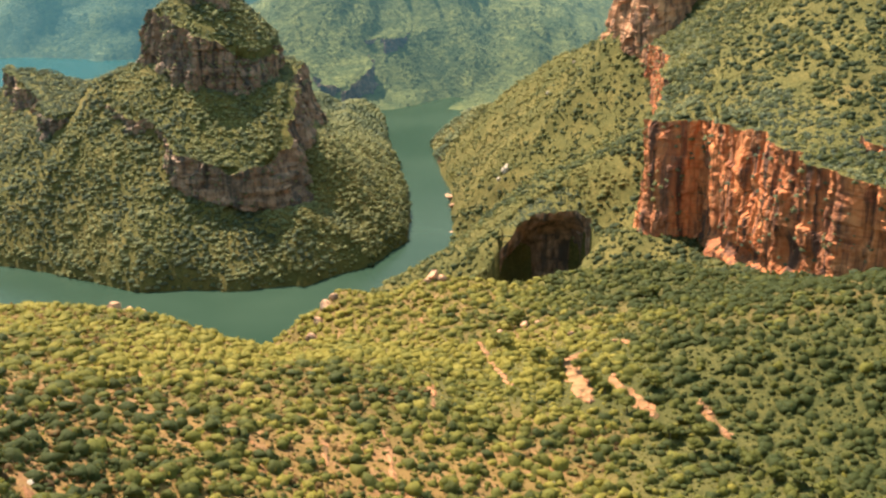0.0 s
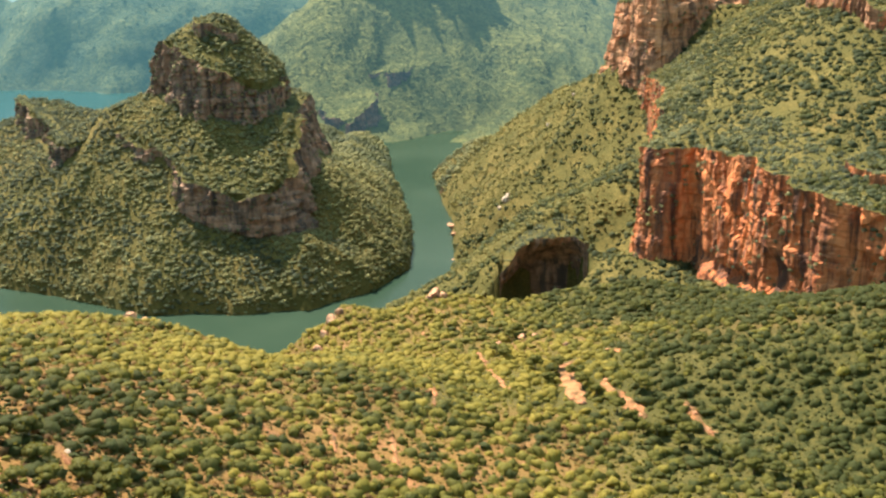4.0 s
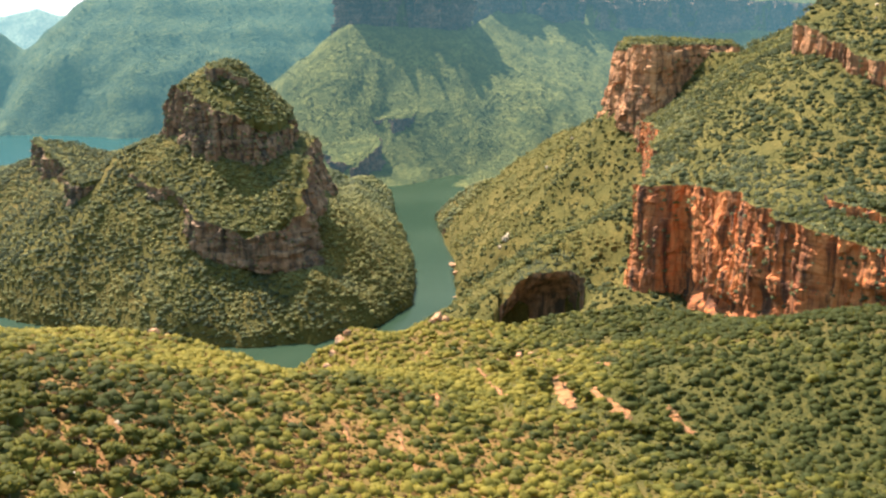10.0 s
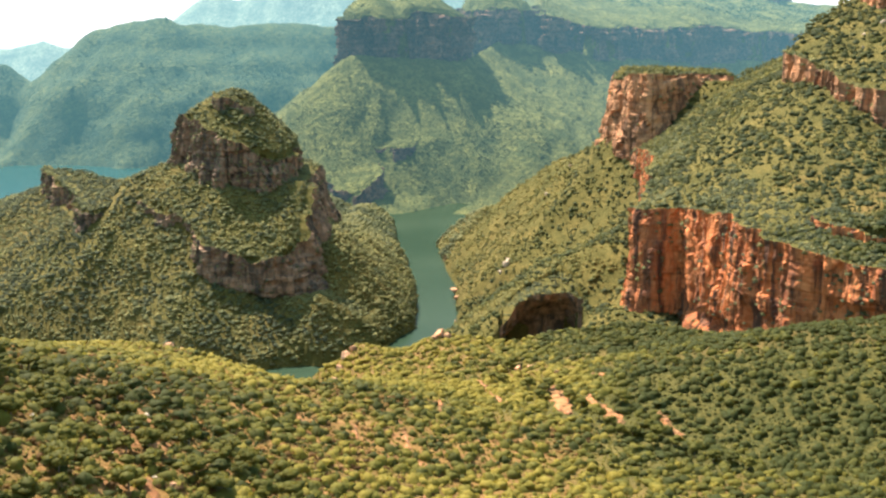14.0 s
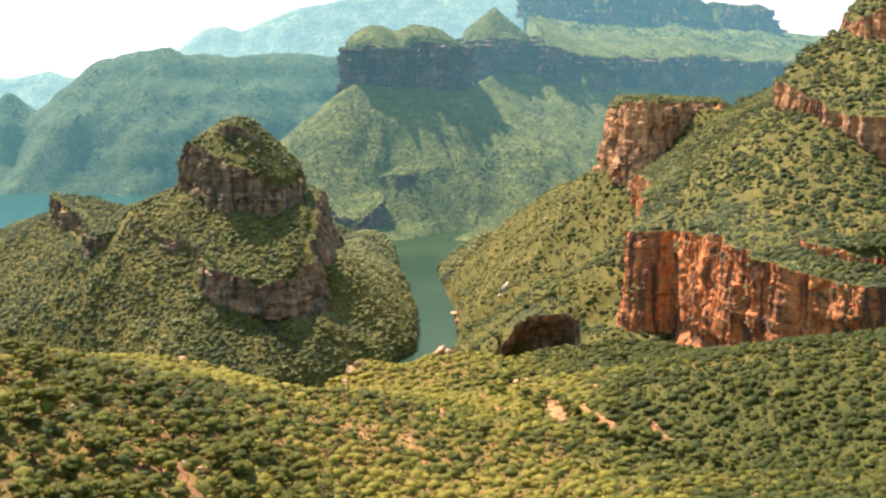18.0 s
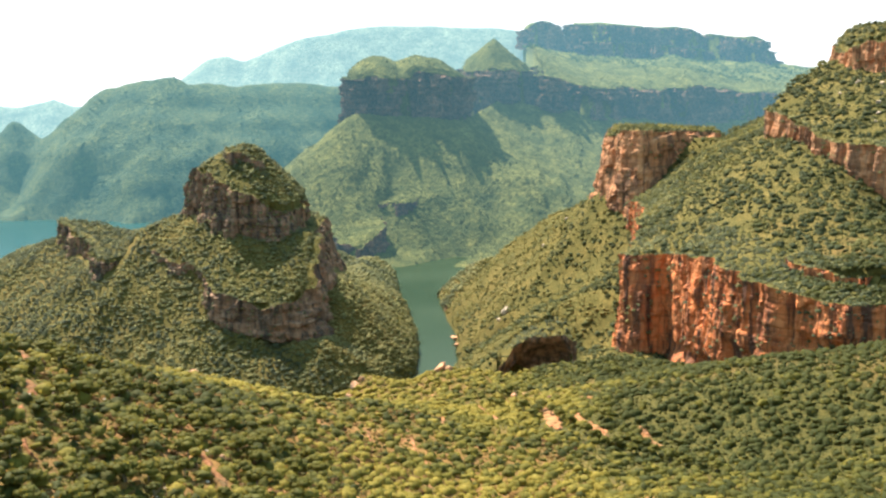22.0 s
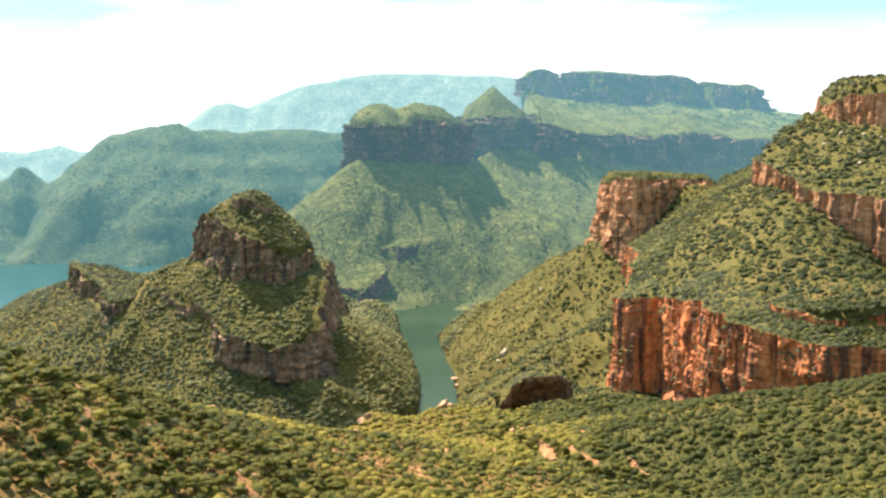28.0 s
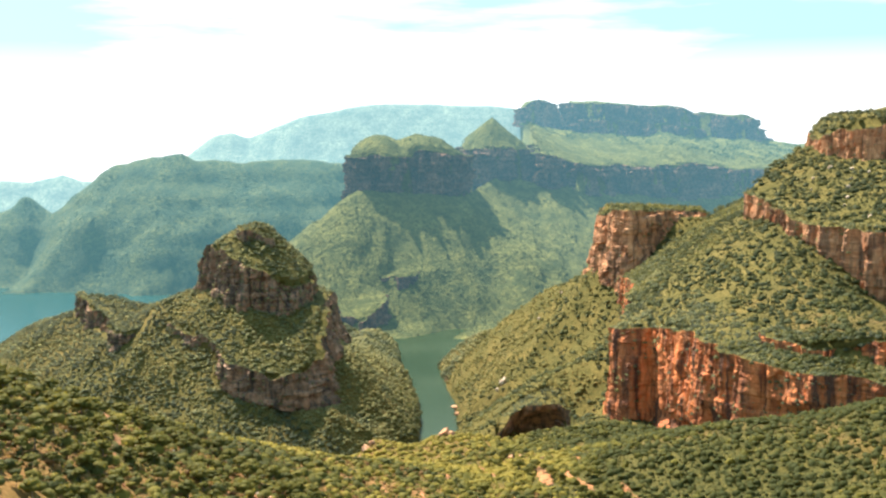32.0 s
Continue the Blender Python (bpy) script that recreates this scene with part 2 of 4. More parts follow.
def spline_sheet(x, y, x0, dx, y0, dy, heights):
    """A smooth sheet over a coarse plan of heights (rows along y, columns along x)."""
    g = np.array(heights, float)
    ny, nx = g.shape
    u, v = np.clip((x - x0) / dx, 0, nx - 3 - 1e-6), np.clip((y - y0) / dy, 0, ny - 3 - 1e-6)
    i, j = u.astype(int), v.astype(int)
    s, t = u - i, v - j

    def w(s):
        return ((1 - s) ** 3 / 6, (3 * s ** 3 - 6 * s ** 2 + 4) / 6, (-3 * s ** 3 + 3 * s ** 2 + 3 * s + 1) / 6, s ** 3 / 6)
    ws, wt = w(s), w(t)
    return sum(wt[b] * ws[a] * g[j + b, i + a] for a in range(4) for b in range(4))


def along(x, y, nodes):
    """Distance to a crest line and the crest's height at its nearest point."""
    best, height = np.full(np.shape(x), 1e9), np.zeros(np.shape(x))
    for (ax, ay, az), (bx, by, bz) in zip(nodes, nodes[1:]):
        ex, ey = bx - ax, by - ay
        s = np.clip(((x - ax) * ex + (y - ay) * ey) / (ex * ex + ey * ey), 0, 1)
        d = np.hypot(x - ax - s * ex, y - ay - s * ey)
        near = d < best
        best = np.where(near, d, best)
        height = np.where(near, az + s * (bz - az), height)
    return best, height


def ridge(x, y, nodes, slope, round_top=20.0, wobble=0.0):
    """Slopes falling away on all sides of a crest line."""
    out = np.full(np.shape(x), -1e9)
    for (ax, ay, az), (bx, by, bz) in zip(nodes, nodes[1:]):
        ex, ey = bx - ax, by - ay
        s = np.clip(((x - ax) * ex + (y - ay) * ey) / (ex * ex + ey * ey), 0, 1)
        d = np.hypot(x - ax - s * ex, y - ay - s * ey)
        d = np.sqrt(d * d + round_top * round_top) - round_top
        out = np.maximum(out, az + s * (bz - az) - slope * d * (1 + wobble))
    return out


def signed(x, y, poly):
    """Distance to a closed outline, negative inside."""
    d, inside = np.full(np.shape(x), 1e9), np.zeros(np.shape(x), bool)
    for (ax, ay), (bx, by) in zip(poly, poly[1:] + poly[:1]):
        ex, ey = bx - ax, by - ay
        s = np.clip(((x - ax) * ex + (y - ay) * ey) / (ex * ex + ey * ey), 0, 1)
        d = np.minimum(d, np.hypot(x - ax - s * ex, y - ay - s * ey))
        cross = ((ay > y) != (by > y)) & (x < (bx - ax) * (y - ay) / ((by - ay) if by != ay else 1e-9) + ax)
        inside ^= cross
    return np.where(inside, -d, d)


def smax(a, b, k):
    m = np.maximum(a, b)
    return m + k * np.log(np.exp((a - m) / k) + np.exp((b - m) / k))


NEAR_PLAN = [[526, 463, 400, 347, 322, 318, 321, 322, 319], [463, 436, 399, 326, 298, 305, 310, 316, 327],
             [401, 395, 393, 325, 278, 292, 290, 306, 339], [350, 345, 349, 314, 245, 264, 250, 296, 353],
             [313, 312, 303, 277, 251, 221, 235, 305, 351], [273, 278, 277, 264, 226, 242, 289, 295, 303],
             [218, 227, 229, 201, 187, 217, 232, 210, 215], [145, 153, 151, 157, 215, 226, 201, 158, 126],
             [58, 82, 120, 185, 239, 232, 183, 115, 42]]
MASSIF_PLAN = [[206, 206, 212, 230, 261, 292, 316],
               [212, 227, 244, 254, 261, 291, 335],
               [212, 248, 280, 294, 256, 278, 361],
               [199, 257, 303, 342, 296, 331, 412],
               [173, 240, 304, 387, 389, 419, 453],
               [140, 209, 283, 368, 401, 428, 459],
               [111, 179, 258, 334, 374, 414, 455],
               [90, 170, 252, 320, 364, 407, 452],
               [76, 160, 237, 302, 355, 403, 450]]
# lip of the near plateau, above the gorge
LIP_X = (-600, -300, -186, -144, -105, -82, -41, -5, 37, 130, 190, 235, 300, 420, 700)
LIP_Y = (572, 614, 628, 660, 700, 720, 756, 762, 752, 752, 730, 690, 634, 572, 532)
# swells and hollows near the lip: place, reach, rise
SWELLS = [(-260, 545, 75, 90, -15), (-150, 530, 65, 80, -8), (-88, 560, 30, 75, -11), (-66, 718, 20, 38, 13), (-30, 740, 25, 40, 2), (12, 752, 26, 40, -5), (-175, 605, 40, 40, 6), (-235, 400, 55, 60, -6), (60, 742, 42, 55, -15), (110, 745, 25, 45, -5), (-100, 672, 18, 42, -12), (-128, 645, 22, 35, -10), (-98, 704, 14, 22, 14), (-76, 732, 16, 24, 8), (-245, 600, 60, 50, 7), (280, 640, 40, 60, 12), (-33, 752, 18, 30, -7),
          (255, 545, 40, 60, -9), (-205, 300, 60, 60, -7), (170, 600, 40, 60, -2)]
# outlines of the flat-topped rock masses
RED_RIM = [(262, 1600), (270, 1560), (278, 1450), (260, 1300), (225, 1150), (209, 1064), (193, 1040), (194, 1018), (203, 1006), (236, 995), (238, 970), (233, 930),
           (238, 890), (247, 848), (257, 795), (265, 755), (276, 725), (292, 702), (312, 674), (380, 640), (470, 610)]
RED_MASS = RED_RIM + [(700, 560), (1100, 560), (1100, 1660), (300, 1660)]
LEDGE_RIM = [(292, 792), (300, 762), (309, 740), (322, 722), (350, 702), (400, 682), (460, 668)]
LEDGE_MASS = LEDGE_RIM + [(470, 720), (340, 790)]
UPPER_RIM = [(384, 1215), (394, 1170), (409, 1080), (424, 1020), (446, 985), (473, 950), (530, 890), (620, 850)]
UPPER_MASS = UPPER_RIM + [(1100, 850), (1100, 1500), (600, 1450), (440, 1300)]
TOP_RIM = [(530, 1400), (514, 1310), (520, 1284), (546, 1240), (567, 1200), (640, 1130), (720, 1090)]
TOP_MASS = TOP_RIM + [(1100, 1090), (1100, 1480), (600, 1450)]
BLOCK_RIM = [(285, 1720), (258, 1660), (253, 1622), (268, 1578), (280, 1535), (294, 1516), (306, 1524), (330, 1546), (372, 1566), (420, 1560)]
BLOCK_MASS = BLOCK_RIM + [(440, 1690), (340, 1740)]
BENCH_RIM = [(-505, 1640), (-471, 1603), (-420, 1550), (-372, 1497), (-347, 1462), (-332, 1436), (-295, 1424), (-255, 1420), (-226, 1422),
             (-210, 1444), (-206, 1490), (-204, 1560), (-208, 1640), (-214, 1720), (-220, 1790)]
BENCH_MASS = BENCH_RIM + [(-260, 1760), (-420, 1690)]
CROWN_RIM = [(-424, 1710), (-414, 1656), (-384, 1614), (-352, 1572), (-326, 1552), (-282, 1545), (-246, 1556), (-228, 1600), (-226, 1660), (-244, 1745)]
CROWN_MASS = CROWN_RIM + [(-320, 1790)]
SHOULDER_RIM = [(-690, 1830), (-650, 1765), (-602, 1692), (-570, 1632), (-546, 1576), (-526, 1564), (-508, 1584), (-500, 1650)]
SHOULDER_MASS = SHOULDER_RIM + [(-500, 1700), (-600, 1800)]
PEAK_RIM = [(-352, 1632), (-345, 1616), (-332, 1606), (-316, 1610), (-304, 1600), (-292, 1606), (-284, 1622)]
PEAK_MASS = PEAK_RIM + [(-295, 1640), (-340, 1645)]
CAVE_RIM = [(48, 1094), (58, 1099), (66, 1105), (78, 1113), (99, 1121), (122, 1125), (142, 1121), (156, 1108)]
CAVE_CUT = [(57, 1088), (62, 1122), (78, 1152), (100, 1163), (126, 1160), (142, 1142), (146, 1108), (146, 1050), (120, 1010), (30, 1030)]
BANK_RIM = [(-3, 1968), (3, 1936), (10, 1898), (19, 1840), (26, 1772)]
BANK_MASS = BANK_RIM + [(60, 1780), (40, 1950)]
KNOB_RIM = [(-300, 2640), (-268, 2574), (-242, 2526), (-212, 2508), (-180, 2530), (-160, 2572), (-156, 2640)]
KNOB_MASS = KNOB_RIM + [(-190, 2700), (-270, 2700)]
STEP_RIM = [(-256, 2742), (-210, 2712), (-156, 2700), (-109, 2688), (-84, 2698), (-76, 2738), (-86, 2775)]
STEP_MASS = STEP_RIM + [(-140, 2780), (-235, 2775)]


def top_massif(x, y):
    hollow = 24 * np.exp(-((x - 462) / 40) ** 2 - ((y - 925) / 70) ** 2)      # below the upper band
    return spline_sheet(x, y, 180, 100, 560, 190, MASSIF_PLAN) - hollow


def top_red(x, y):
    return top_massif(x, y) - 15 * np.exp(-((x - 236) / 24) ** 2 - ((y - 985) / 45) ** 2)


def top_ledge(x, y):
    return top_massif(x, y) + 9 + 12 * np.clip((x - 318) / 50, 0, 1) - 0.10 * np.maximum(y - 740, 0)


def top_upper(x, y):
    return 374 + 0.26 * (x - 424) + 0.2 * (y - 1020)


def top_top(x, y):
    return 507 - 17 * np.exp(-np.maximum(-signed(x, y, TOP_MASS), 0) / 9.0) - 0.35 * np.maximum(556 - x, 0)


def top_block(x, y):
    return 364 - 0.035 * (x - 270) - 16 * np.exp(-((x - 256) / 13) ** 2)


def top_bench(x, y):
    return np.minimum(131 + 0.66 * (y - 1430) - 0.45 * np.maximum(-340 - x, 0), 212) - 0.35 * np.maximum(x + 224, 0)


def top_crown(x, y):
    side, far_in = np.where(x < -318, 0.64, 1.08) * (x + 318), np.where(y < 1645, 0.86, 0.7) * (y - 1645)
    return 341 - (np.sqrt(side * side + far_in * far_in + 16 ** 2) - 16) - 1.2 * np.maximum(-392 - x, 0)


def top_shoulder(x, y):
    return 170 + 0.13 * (y - 1590) + 0.10 * np.maximum(x + 520, 0)


def top_peak(x, y):
    return np.minimum(top_crown(x, y) + 8 - 0.10 * np.abs(x + 318), 334)


def top_cave(x, y):
    return np.interp(x, (44, 58, 73, 99, 136, 156), (92, 116, 136, 147, 146, 138))


def top_bank(x, y):
    return 21 + 0.04 * (1870 - y) + 0.0 * x


def top_knob(x, y):
    return 46 + 0.36 * (y - 2520) + 0.12 * (x + 205)


def top_step(x, y):
    return 128 + 0.22 * (y - 2695) + 0.06 * (x + 110)


MASSES = [(RED_MASS, top_red, 40), (LEDGE_MASS, top_ledge, 8), (UPPER_MASS, top_upper, 8), (TOP_MASS, top_top, 8), (BLOCK_MASS, top_block, 8), (BENCH_MASS, top_bench, 8),
          (CROWN_MASS, top_crown, 8), (PEAK_MASS, top_peak, 8), (SHOULDER_MASS, top_shoulder, 8)]
HILL_SPINE = [(-800, 1980, 128), (-680, 1840, 168), (-570, 1755, 186), (-500, 1695, 200), (-440, 1665, 226), (-330, 1640, 232), (-266, 1660, 150), (-215, 1790, 112),
              (-208, 1900, 94), (-218, 2050, 64), (-235, 2250, 46), (-262, 2450, 42)]
CROWN_FOOT = [(-428, 1700, 226), (-421, 1637, 229), (-373, 1588, 228), (-317, 1533, 209), (-277, 1530, 200), (-230, 1556, 192), (-206, 1640, 176)]
BENCH_FOOT = [(-345, 1458, 100), (-329, 1426, 84), (-287, 1416, 70), (-240, 1411, 66), (-180, 1420, 72), (-156, 1480, 62), (-152, 1560, 62), (-166, 1700, 66)]
SHOULDER_FOOT = [(-690, 1800, 140), (-640, 1735, 130), (-592, 1640, 118), (-545, 1560, 106)]
LEFT_BANK = [(-170, 1900, 60), (-176, 2050, 52), (-188, 2200, 44), (-188, 2350, 36), (-182, 2470, 20)]
RIDGE_A = [(-5, 1900, 12), (30, 1880, 78), (75, 1850, 138), (130, 1850, 170), (209, 1830, 206), (265, 1740, 246), (330, 1640, 266)]
RIDGE_B = [(52, 1118, 98), (86, 1126, 138), (136, 1160, 166), (177, 1185, 188), (230, 1200, 212), (262, 1250, 214)]
# the drowned valley: middle line and half width of the water
RIVER = [(-1000, 1500, 110), (-800, 1420, 100), (-590, 1325, 95), (-400, 1205, 105), (-240, 1195, 102), (-120, 1265, 78), (-48, 1370, 50), (-18, 1490, 30),
         (-16, 1600, 29), (-18, 1760, 34), (-42, 1950, 34), (-62, 2170, 36), (-62, 2320, 46), (-56, 2430, 54), (-20, 2500, 34), (30, 2580, 22)]


def land(x, y, detail=True, inset=None):
    """Height of the land at x, y."""
    x, y = np.asarray(x, float), np.asarray(y, float)
    big = fbm(x, y, 140, 4, 3) if detail else 0.0
    # near plateau and its drop into the gorge
    near = spline_sheet(x, y, -330, 110, 80, 113, NEAR_PLAN)
    for cx, cy, rx, ry, rise in SWELLS:
        near = near + rise * np.exp(-((x - cx) / rx) ** 2 - ((y - cy) / ry) ** 2)
    past = y - np.interp(x, LIP_X, LIP_Y)
    drop = np.where(past > 160, past, 8 * np.log1p(np.exp(np.clip(past / 8, -30, 20))))
    near = near - drop * np.interp(x, (-600, 120, 200, 300), (1.0, 0.95, 0.32, 0.2)) * (1 + 0.35 * big)
    hill = smax(ridge(x, y, HILL_SPINE, 0.68, 15, 0.35 * big), ridge(x, y, BENCH_FOOT, 0.56, 8, 0.35 * big), 4)
    hill = smax(hill, smax(ridge(x, y, SHOULDER_FOOT, 0.62, 8, 0.3 * big), ridge(x, y, LEFT_BANK, 0.5, 15, 0.3 * big), 4), 4)
    crown = ridge(x, y, CROWN_FOOT, 0.95, 5, 0.2 * big)
    a = ridge(x, y, RIDGE_A, 0.78, 18, 0.3 * big)
    b = ridge(x, y, RIDGE_B, 0.62, 12, 0.3 * big)
    b = smax(b, ridge(x, y, [(322, 1650, 350), (345, 1590, 350), (420, 1500, 350), (520, 1450, 380), (640, 1420, 410)], 1.25, 16, 0.3 * big), 4)
    # foot of the red cliffs, falling to the river
    foot = ridge(x, y, [(315, 676, 232), (273, 735, 208), (250, 800, 186), (228, 880, 166), (218, 940, 152), (205, 1030, 160)], 0.62, 14, 0.3 * big)
    foot = smax(foot, ridge(x, y, [(205, 1030, 160), (240, 1150, 196), (276, 1300, 206), (284, 1450, 214), (262, 1600, 238)], 1.05, 10, 0.3 * big), 5)
    bank_hills = ridge(x, y, [(75, 1850, 134), (66, 2000, 88), (72, 2200, 46), (95, 2350, 26)], 0.72, 14, 0.3 * big)
    h = smax(smax(near, foot, 7), smax(smax(a, bank_hills, 6), b, 8), 7)
    h = smax(h, hill, 5)
    cut = signed(x, y, CAVE_CUT)
    h = np.where(cut < 0, np.minimum(h, 25 + 0.2 * (x - 60)), h)
    # past the river's head the far slopes take over
    h = np.where(y > 2500, h - 0.5 * (y - 2500), h)
    rough = (2.6 * fbm(x, y, 26, 3, 11) + 5 * big) if detail else 0.0
    h = h + rough * np.clip((h + 2) / 12, 0.15, 1)
    d, w = along(x, y, RIVER)
    bank = d - w * (1 + 0.25 * big) + (3 * fbm(x, y, 18, 2, 9) if detail else 0)
    h = np.minimum(h, np.where(bank < 0, -7, -1 + 1.1 * bank) + 7 * np.clip(bank / 8, 0, 1))
    h = np.where((signed(x, y, BENCH_MASS) < -4) | ((y > 1600) & (x < -400)), np.maximum(h, crown), h)
    for poly, top, setback in MASSES:
        sd = signed(x, y, poly) + (setback if inset is None else inset)
        t = top(x, y) + (rough * 0.7 if detail else 0)
        h = np.where(sd < 0, np.maximum(h, t), h)
    return np.maximum(h, -9.0)


# ---- mesh helpers ----
def mesh_from(name, verts, faces, material, smooth=False):
    """A mesh from arrays of corners and of equal-sided faces."""
    me = bpy.data.meshes.new(name)
    verts, faces = np.asarray(verts, np.float32), np.asarray(faces, np.int32)
    n, k = faces.shape
    me.vertices.add(len(verts))
    me.vertices.foreach_set("co", verts.ravel())
    me.loops.add(n * k)
    me.loops.foreach_set("vertex_index", faces.ravel())
    me.polygons.add(n)
    me.polygons.foreach_set("loop_start", np.arange(0, n * k, k, dtype=np.int32))
    me.polygons.foreach_set("use_smooth", np.full(n, smooth))
    me.update(calc_edges=True)
    me.materials.append(material)
    return me


def point_values(me, name, values):
    at = me.attributes.new(name, 'FLOAT', 'POINT')
    at.data.foreach_set("value", np.asarray(values, np.float32))


def grid_faces(rows, cols):
    i = np.arange(rows * cols).reshape(rows, cols)
    return np.stack([i[:-1, :-1], i[:-1, 1:], i[1:, 1:], i[1:, :-1]], -1).reshape(-1, 4)


def steps(*spans):
    out = []
    for a, b, s in spans:
        out += list(np.arange(a, b, s))
    return np.array(out + [spans[-1][1]], float)


# ---- ground and water ----
gx = steps((-2600, -1100, 60), (-1100, -720, 15), (-720, 520, 5), (520, 720, 10), (720, 2600, 60))
gy = steps((-900, 60, 30), (60, 2000, 5), (2000, 2900, 9), (2900, 4900, 100))
GX, GY = np.meshgrid(gx, gy)
GZ = land(GX, GY)
ground_mesh = mesh_from("ground", np.stack([GX, GY, GZ], -1).reshape(-1, 3), grid_faces(len(gy), len(gx)), GROUND, True)
dry = np.clip(1.15 - (GY - 100) / 800, 0.08, 1) * np.clip(0.6 + 1.6 * fbm(GX, GY, 90, 3, 31) - np.clip((GX - 50) / 120, 0, 0.9), 0, 1)
point_values(ground_mesh, "dry", dry.ravel())
point_values(ground_mesh, "lush", (np.clip((GX - 50) / 110, 0, 1) * np.clip((800 - GY) / 60, 0, 1)).ravel())
tagged(new("ground", ground_mesh), "bush-covered canyon slopes of olive grass and red soil", "ground", kind="structure")
wx, wy = np.meshgrid(np.linspace(-2600, 2600, 27), np.linspace(700, 4800, 22))
tagged(new("water", mesh_from("water", np.stack([wx, wy, 0 * wx], -1).reshape(-1, 3), grid_faces(22, 27), WATER)),
       "still green reservoir water winding through the gorge", "water", kind="structure")


# ---- cliffs ----
def resample(rim, step):
    pts = np.array(rim, float)
    seg = np.hypot(*np.diff(pts, axis=0).T)
    s = np.r_[0, np.cumsum(seg)]
    t = np.linspace(0, s[-1], max(6, int(s[-1] / step)))
    x, y = np.interp(t, s, pts[:, 0]), np.interp(t, s, pts[:, 1])
    k = max(1, int(8 / step))
    ker = np.ones(2 * k + 1) / (2 * k + 1)
    pad = lambda q: np.r_[np.full(k, q[0]), q, np.full(k, q[-1])]
    x, y = np.convolve(pad(x), ker, 'valid'), np.convolve(pad(y), ker, 'valid')
    tx, ty = np.gradient(x), np.gradient(y)
    ln = np.hypot(tx, ty) + 1e-9
    return t, x, y, -ty / ln, tx / ln


CLINGING = []


def cliff(name, label, rim, mass, top, base, material, step=2.6, width=34.0, relief=1.0, out=4.0, seed=1, alcoves=(), batter=0.0, ragged=1.0, tufts=0.3, rim_gap=1.1, turf=GROUND, rows_rough=1.0, colw=1.0, cap_in=20.0, fringe_in=9.0, flute=1.0, facet=0.0, follow=True, category="cliff", part_name="buttress"):
    """A rock wall under a rim: columns, ledges and blocks, split into its buttresses."""
    s, x, y, nx, ny = resample(rim, step)
    if signed(x[len(x) // 2:len(x) // 2 + 1] + 6 * nx[len(x) // 2], y[len(x) // 2:len(x) // 2 + 1] + 6 * ny[len(x) // 2], mass)[0] < 0:
        nx, ny = -nx, -ny
    zt = top(x, y) + 1.2 + 2.2 * fbm(s, s * 0 + seed, 9, 3, seed) + ragged * (7 * value_noise(s / 28, s * 0, seed + 14) - 1.5)
    batter = batter(x, y) if callable(batter) else batter
    zb = np.minimum(base(x + nx * (9 + batter), y + ny * (9 + batter)), zt - 3) - 5
    rows = int(np.ceil((zt - zb).max() / step)) + 1
    v = np.linspace(0, 1, rows)[:, None]
    Z = zb + (zt - zb) * v
    S = np.broadcast_to(s, Z.shape)
    span = 5.0 + 9.0 * lattice(np.floor(s / 60), s * 0, seed)
    col = np.floor(S / (7.5 * colw) + 1.6 * value_noise(S / 20, Z / 30, seed + 2))
    row = np.floor(Z / 9.0 + 5 * lattice(col, col * 0, seed + 3))
    crack = np.abs(np.mod(S / (12.5 * colw) + 1.1 * value_noise(S / 30, Z / 45, seed + 12), 1) - 0.5)
    open_ = lattice(np.floor(S / (12.5 * colw)), S * 0, seed + 13)
    big_col = np.floor(S / 21 + 1.4 * value_noise(S / 33, Z / 40, seed + 20))
    big_row = np.floor(Z / 27 + 1.2 * value_noise(S / 28, Z / 30, seed + 21) + 3 * lattice(big_col, big_col * 0, seed + 22))
    tilt = np.mod(S / 21 + 1.4 * value_noise(S / 33, Z / 40, seed + 20), 1) - 0.5
    d = out + facet * (7.0 * (lattice(big_col, big_row, seed + 23) - 0.5) + 9.0 * tilt * (lattice(big_col, big_row, seed + 24) - 0.5))
    d = d + relief * (15.0 * value_noise(S / 36, Z / 170, seed + 4) + 8.0 * flute * value_noise(S / 15, Z / 60, seed + 5) + 3.0 * value_noise(S / 7, Z / 20, seed + 25)
                        + 5.0 * flute * (lattice(col, col * 0, seed + 6) - 0.5) + 3.0 * rows_rough * (lattice(col, row, seed + 7) - 0.5)
                        + 2.4 * rows_rough * (lattice(np.floor(Z / 6.5), col * 0, seed + 8) - 0.5) + 1.4 * value_noise(S / 3, Z / 3, seed + 9)
                        - 6.0 * flute * open_ * np.clip((crack - 0.36) / 0.10, 0, 1))
    d = d + 4.0 * relief * (1 - v) ** 2 + batter * (1 - v)
    for ax, ay, z0, rs, rz, far_in in alcoves:
        s0 = s[np.argmin(np.hypot(x - ax, y - ay))]
        d = d - far_in * np.exp(-(((S - s0) / rs) ** 4) - (((Z - z0) / rz) ** 4))
    fade = np.clip(np.minimum(s, s[-1] - s) / 14, 0, 1)
    d = d * fade - 3 * (1 - fade)
    X, Y = x + nx * d, y + ny * d
    cap = []
    for inward in ((3.0, 0.25 * cap_in, 0.5 * cap_in, 0.75 * cap_in, cap_in) if follow else (3.0, cap_in)):
        cx, cy = x - nx * inward, y - ny * inward
        if inward < 4:
            cz = np.minimum(zt, top(cx, cy) + 0.6)
        else:
            cz = top(cx, cy) + 0.3 if inward < cap_in else base(cx, cy) - 1.5
        cap.append((cx, cy, cz))
    CX = np.vstack([X[-1:]] + [c[0][None] for c in cap])
    CY = np.vstack([Y[-1:]] + [c[1][None] for c in cap])
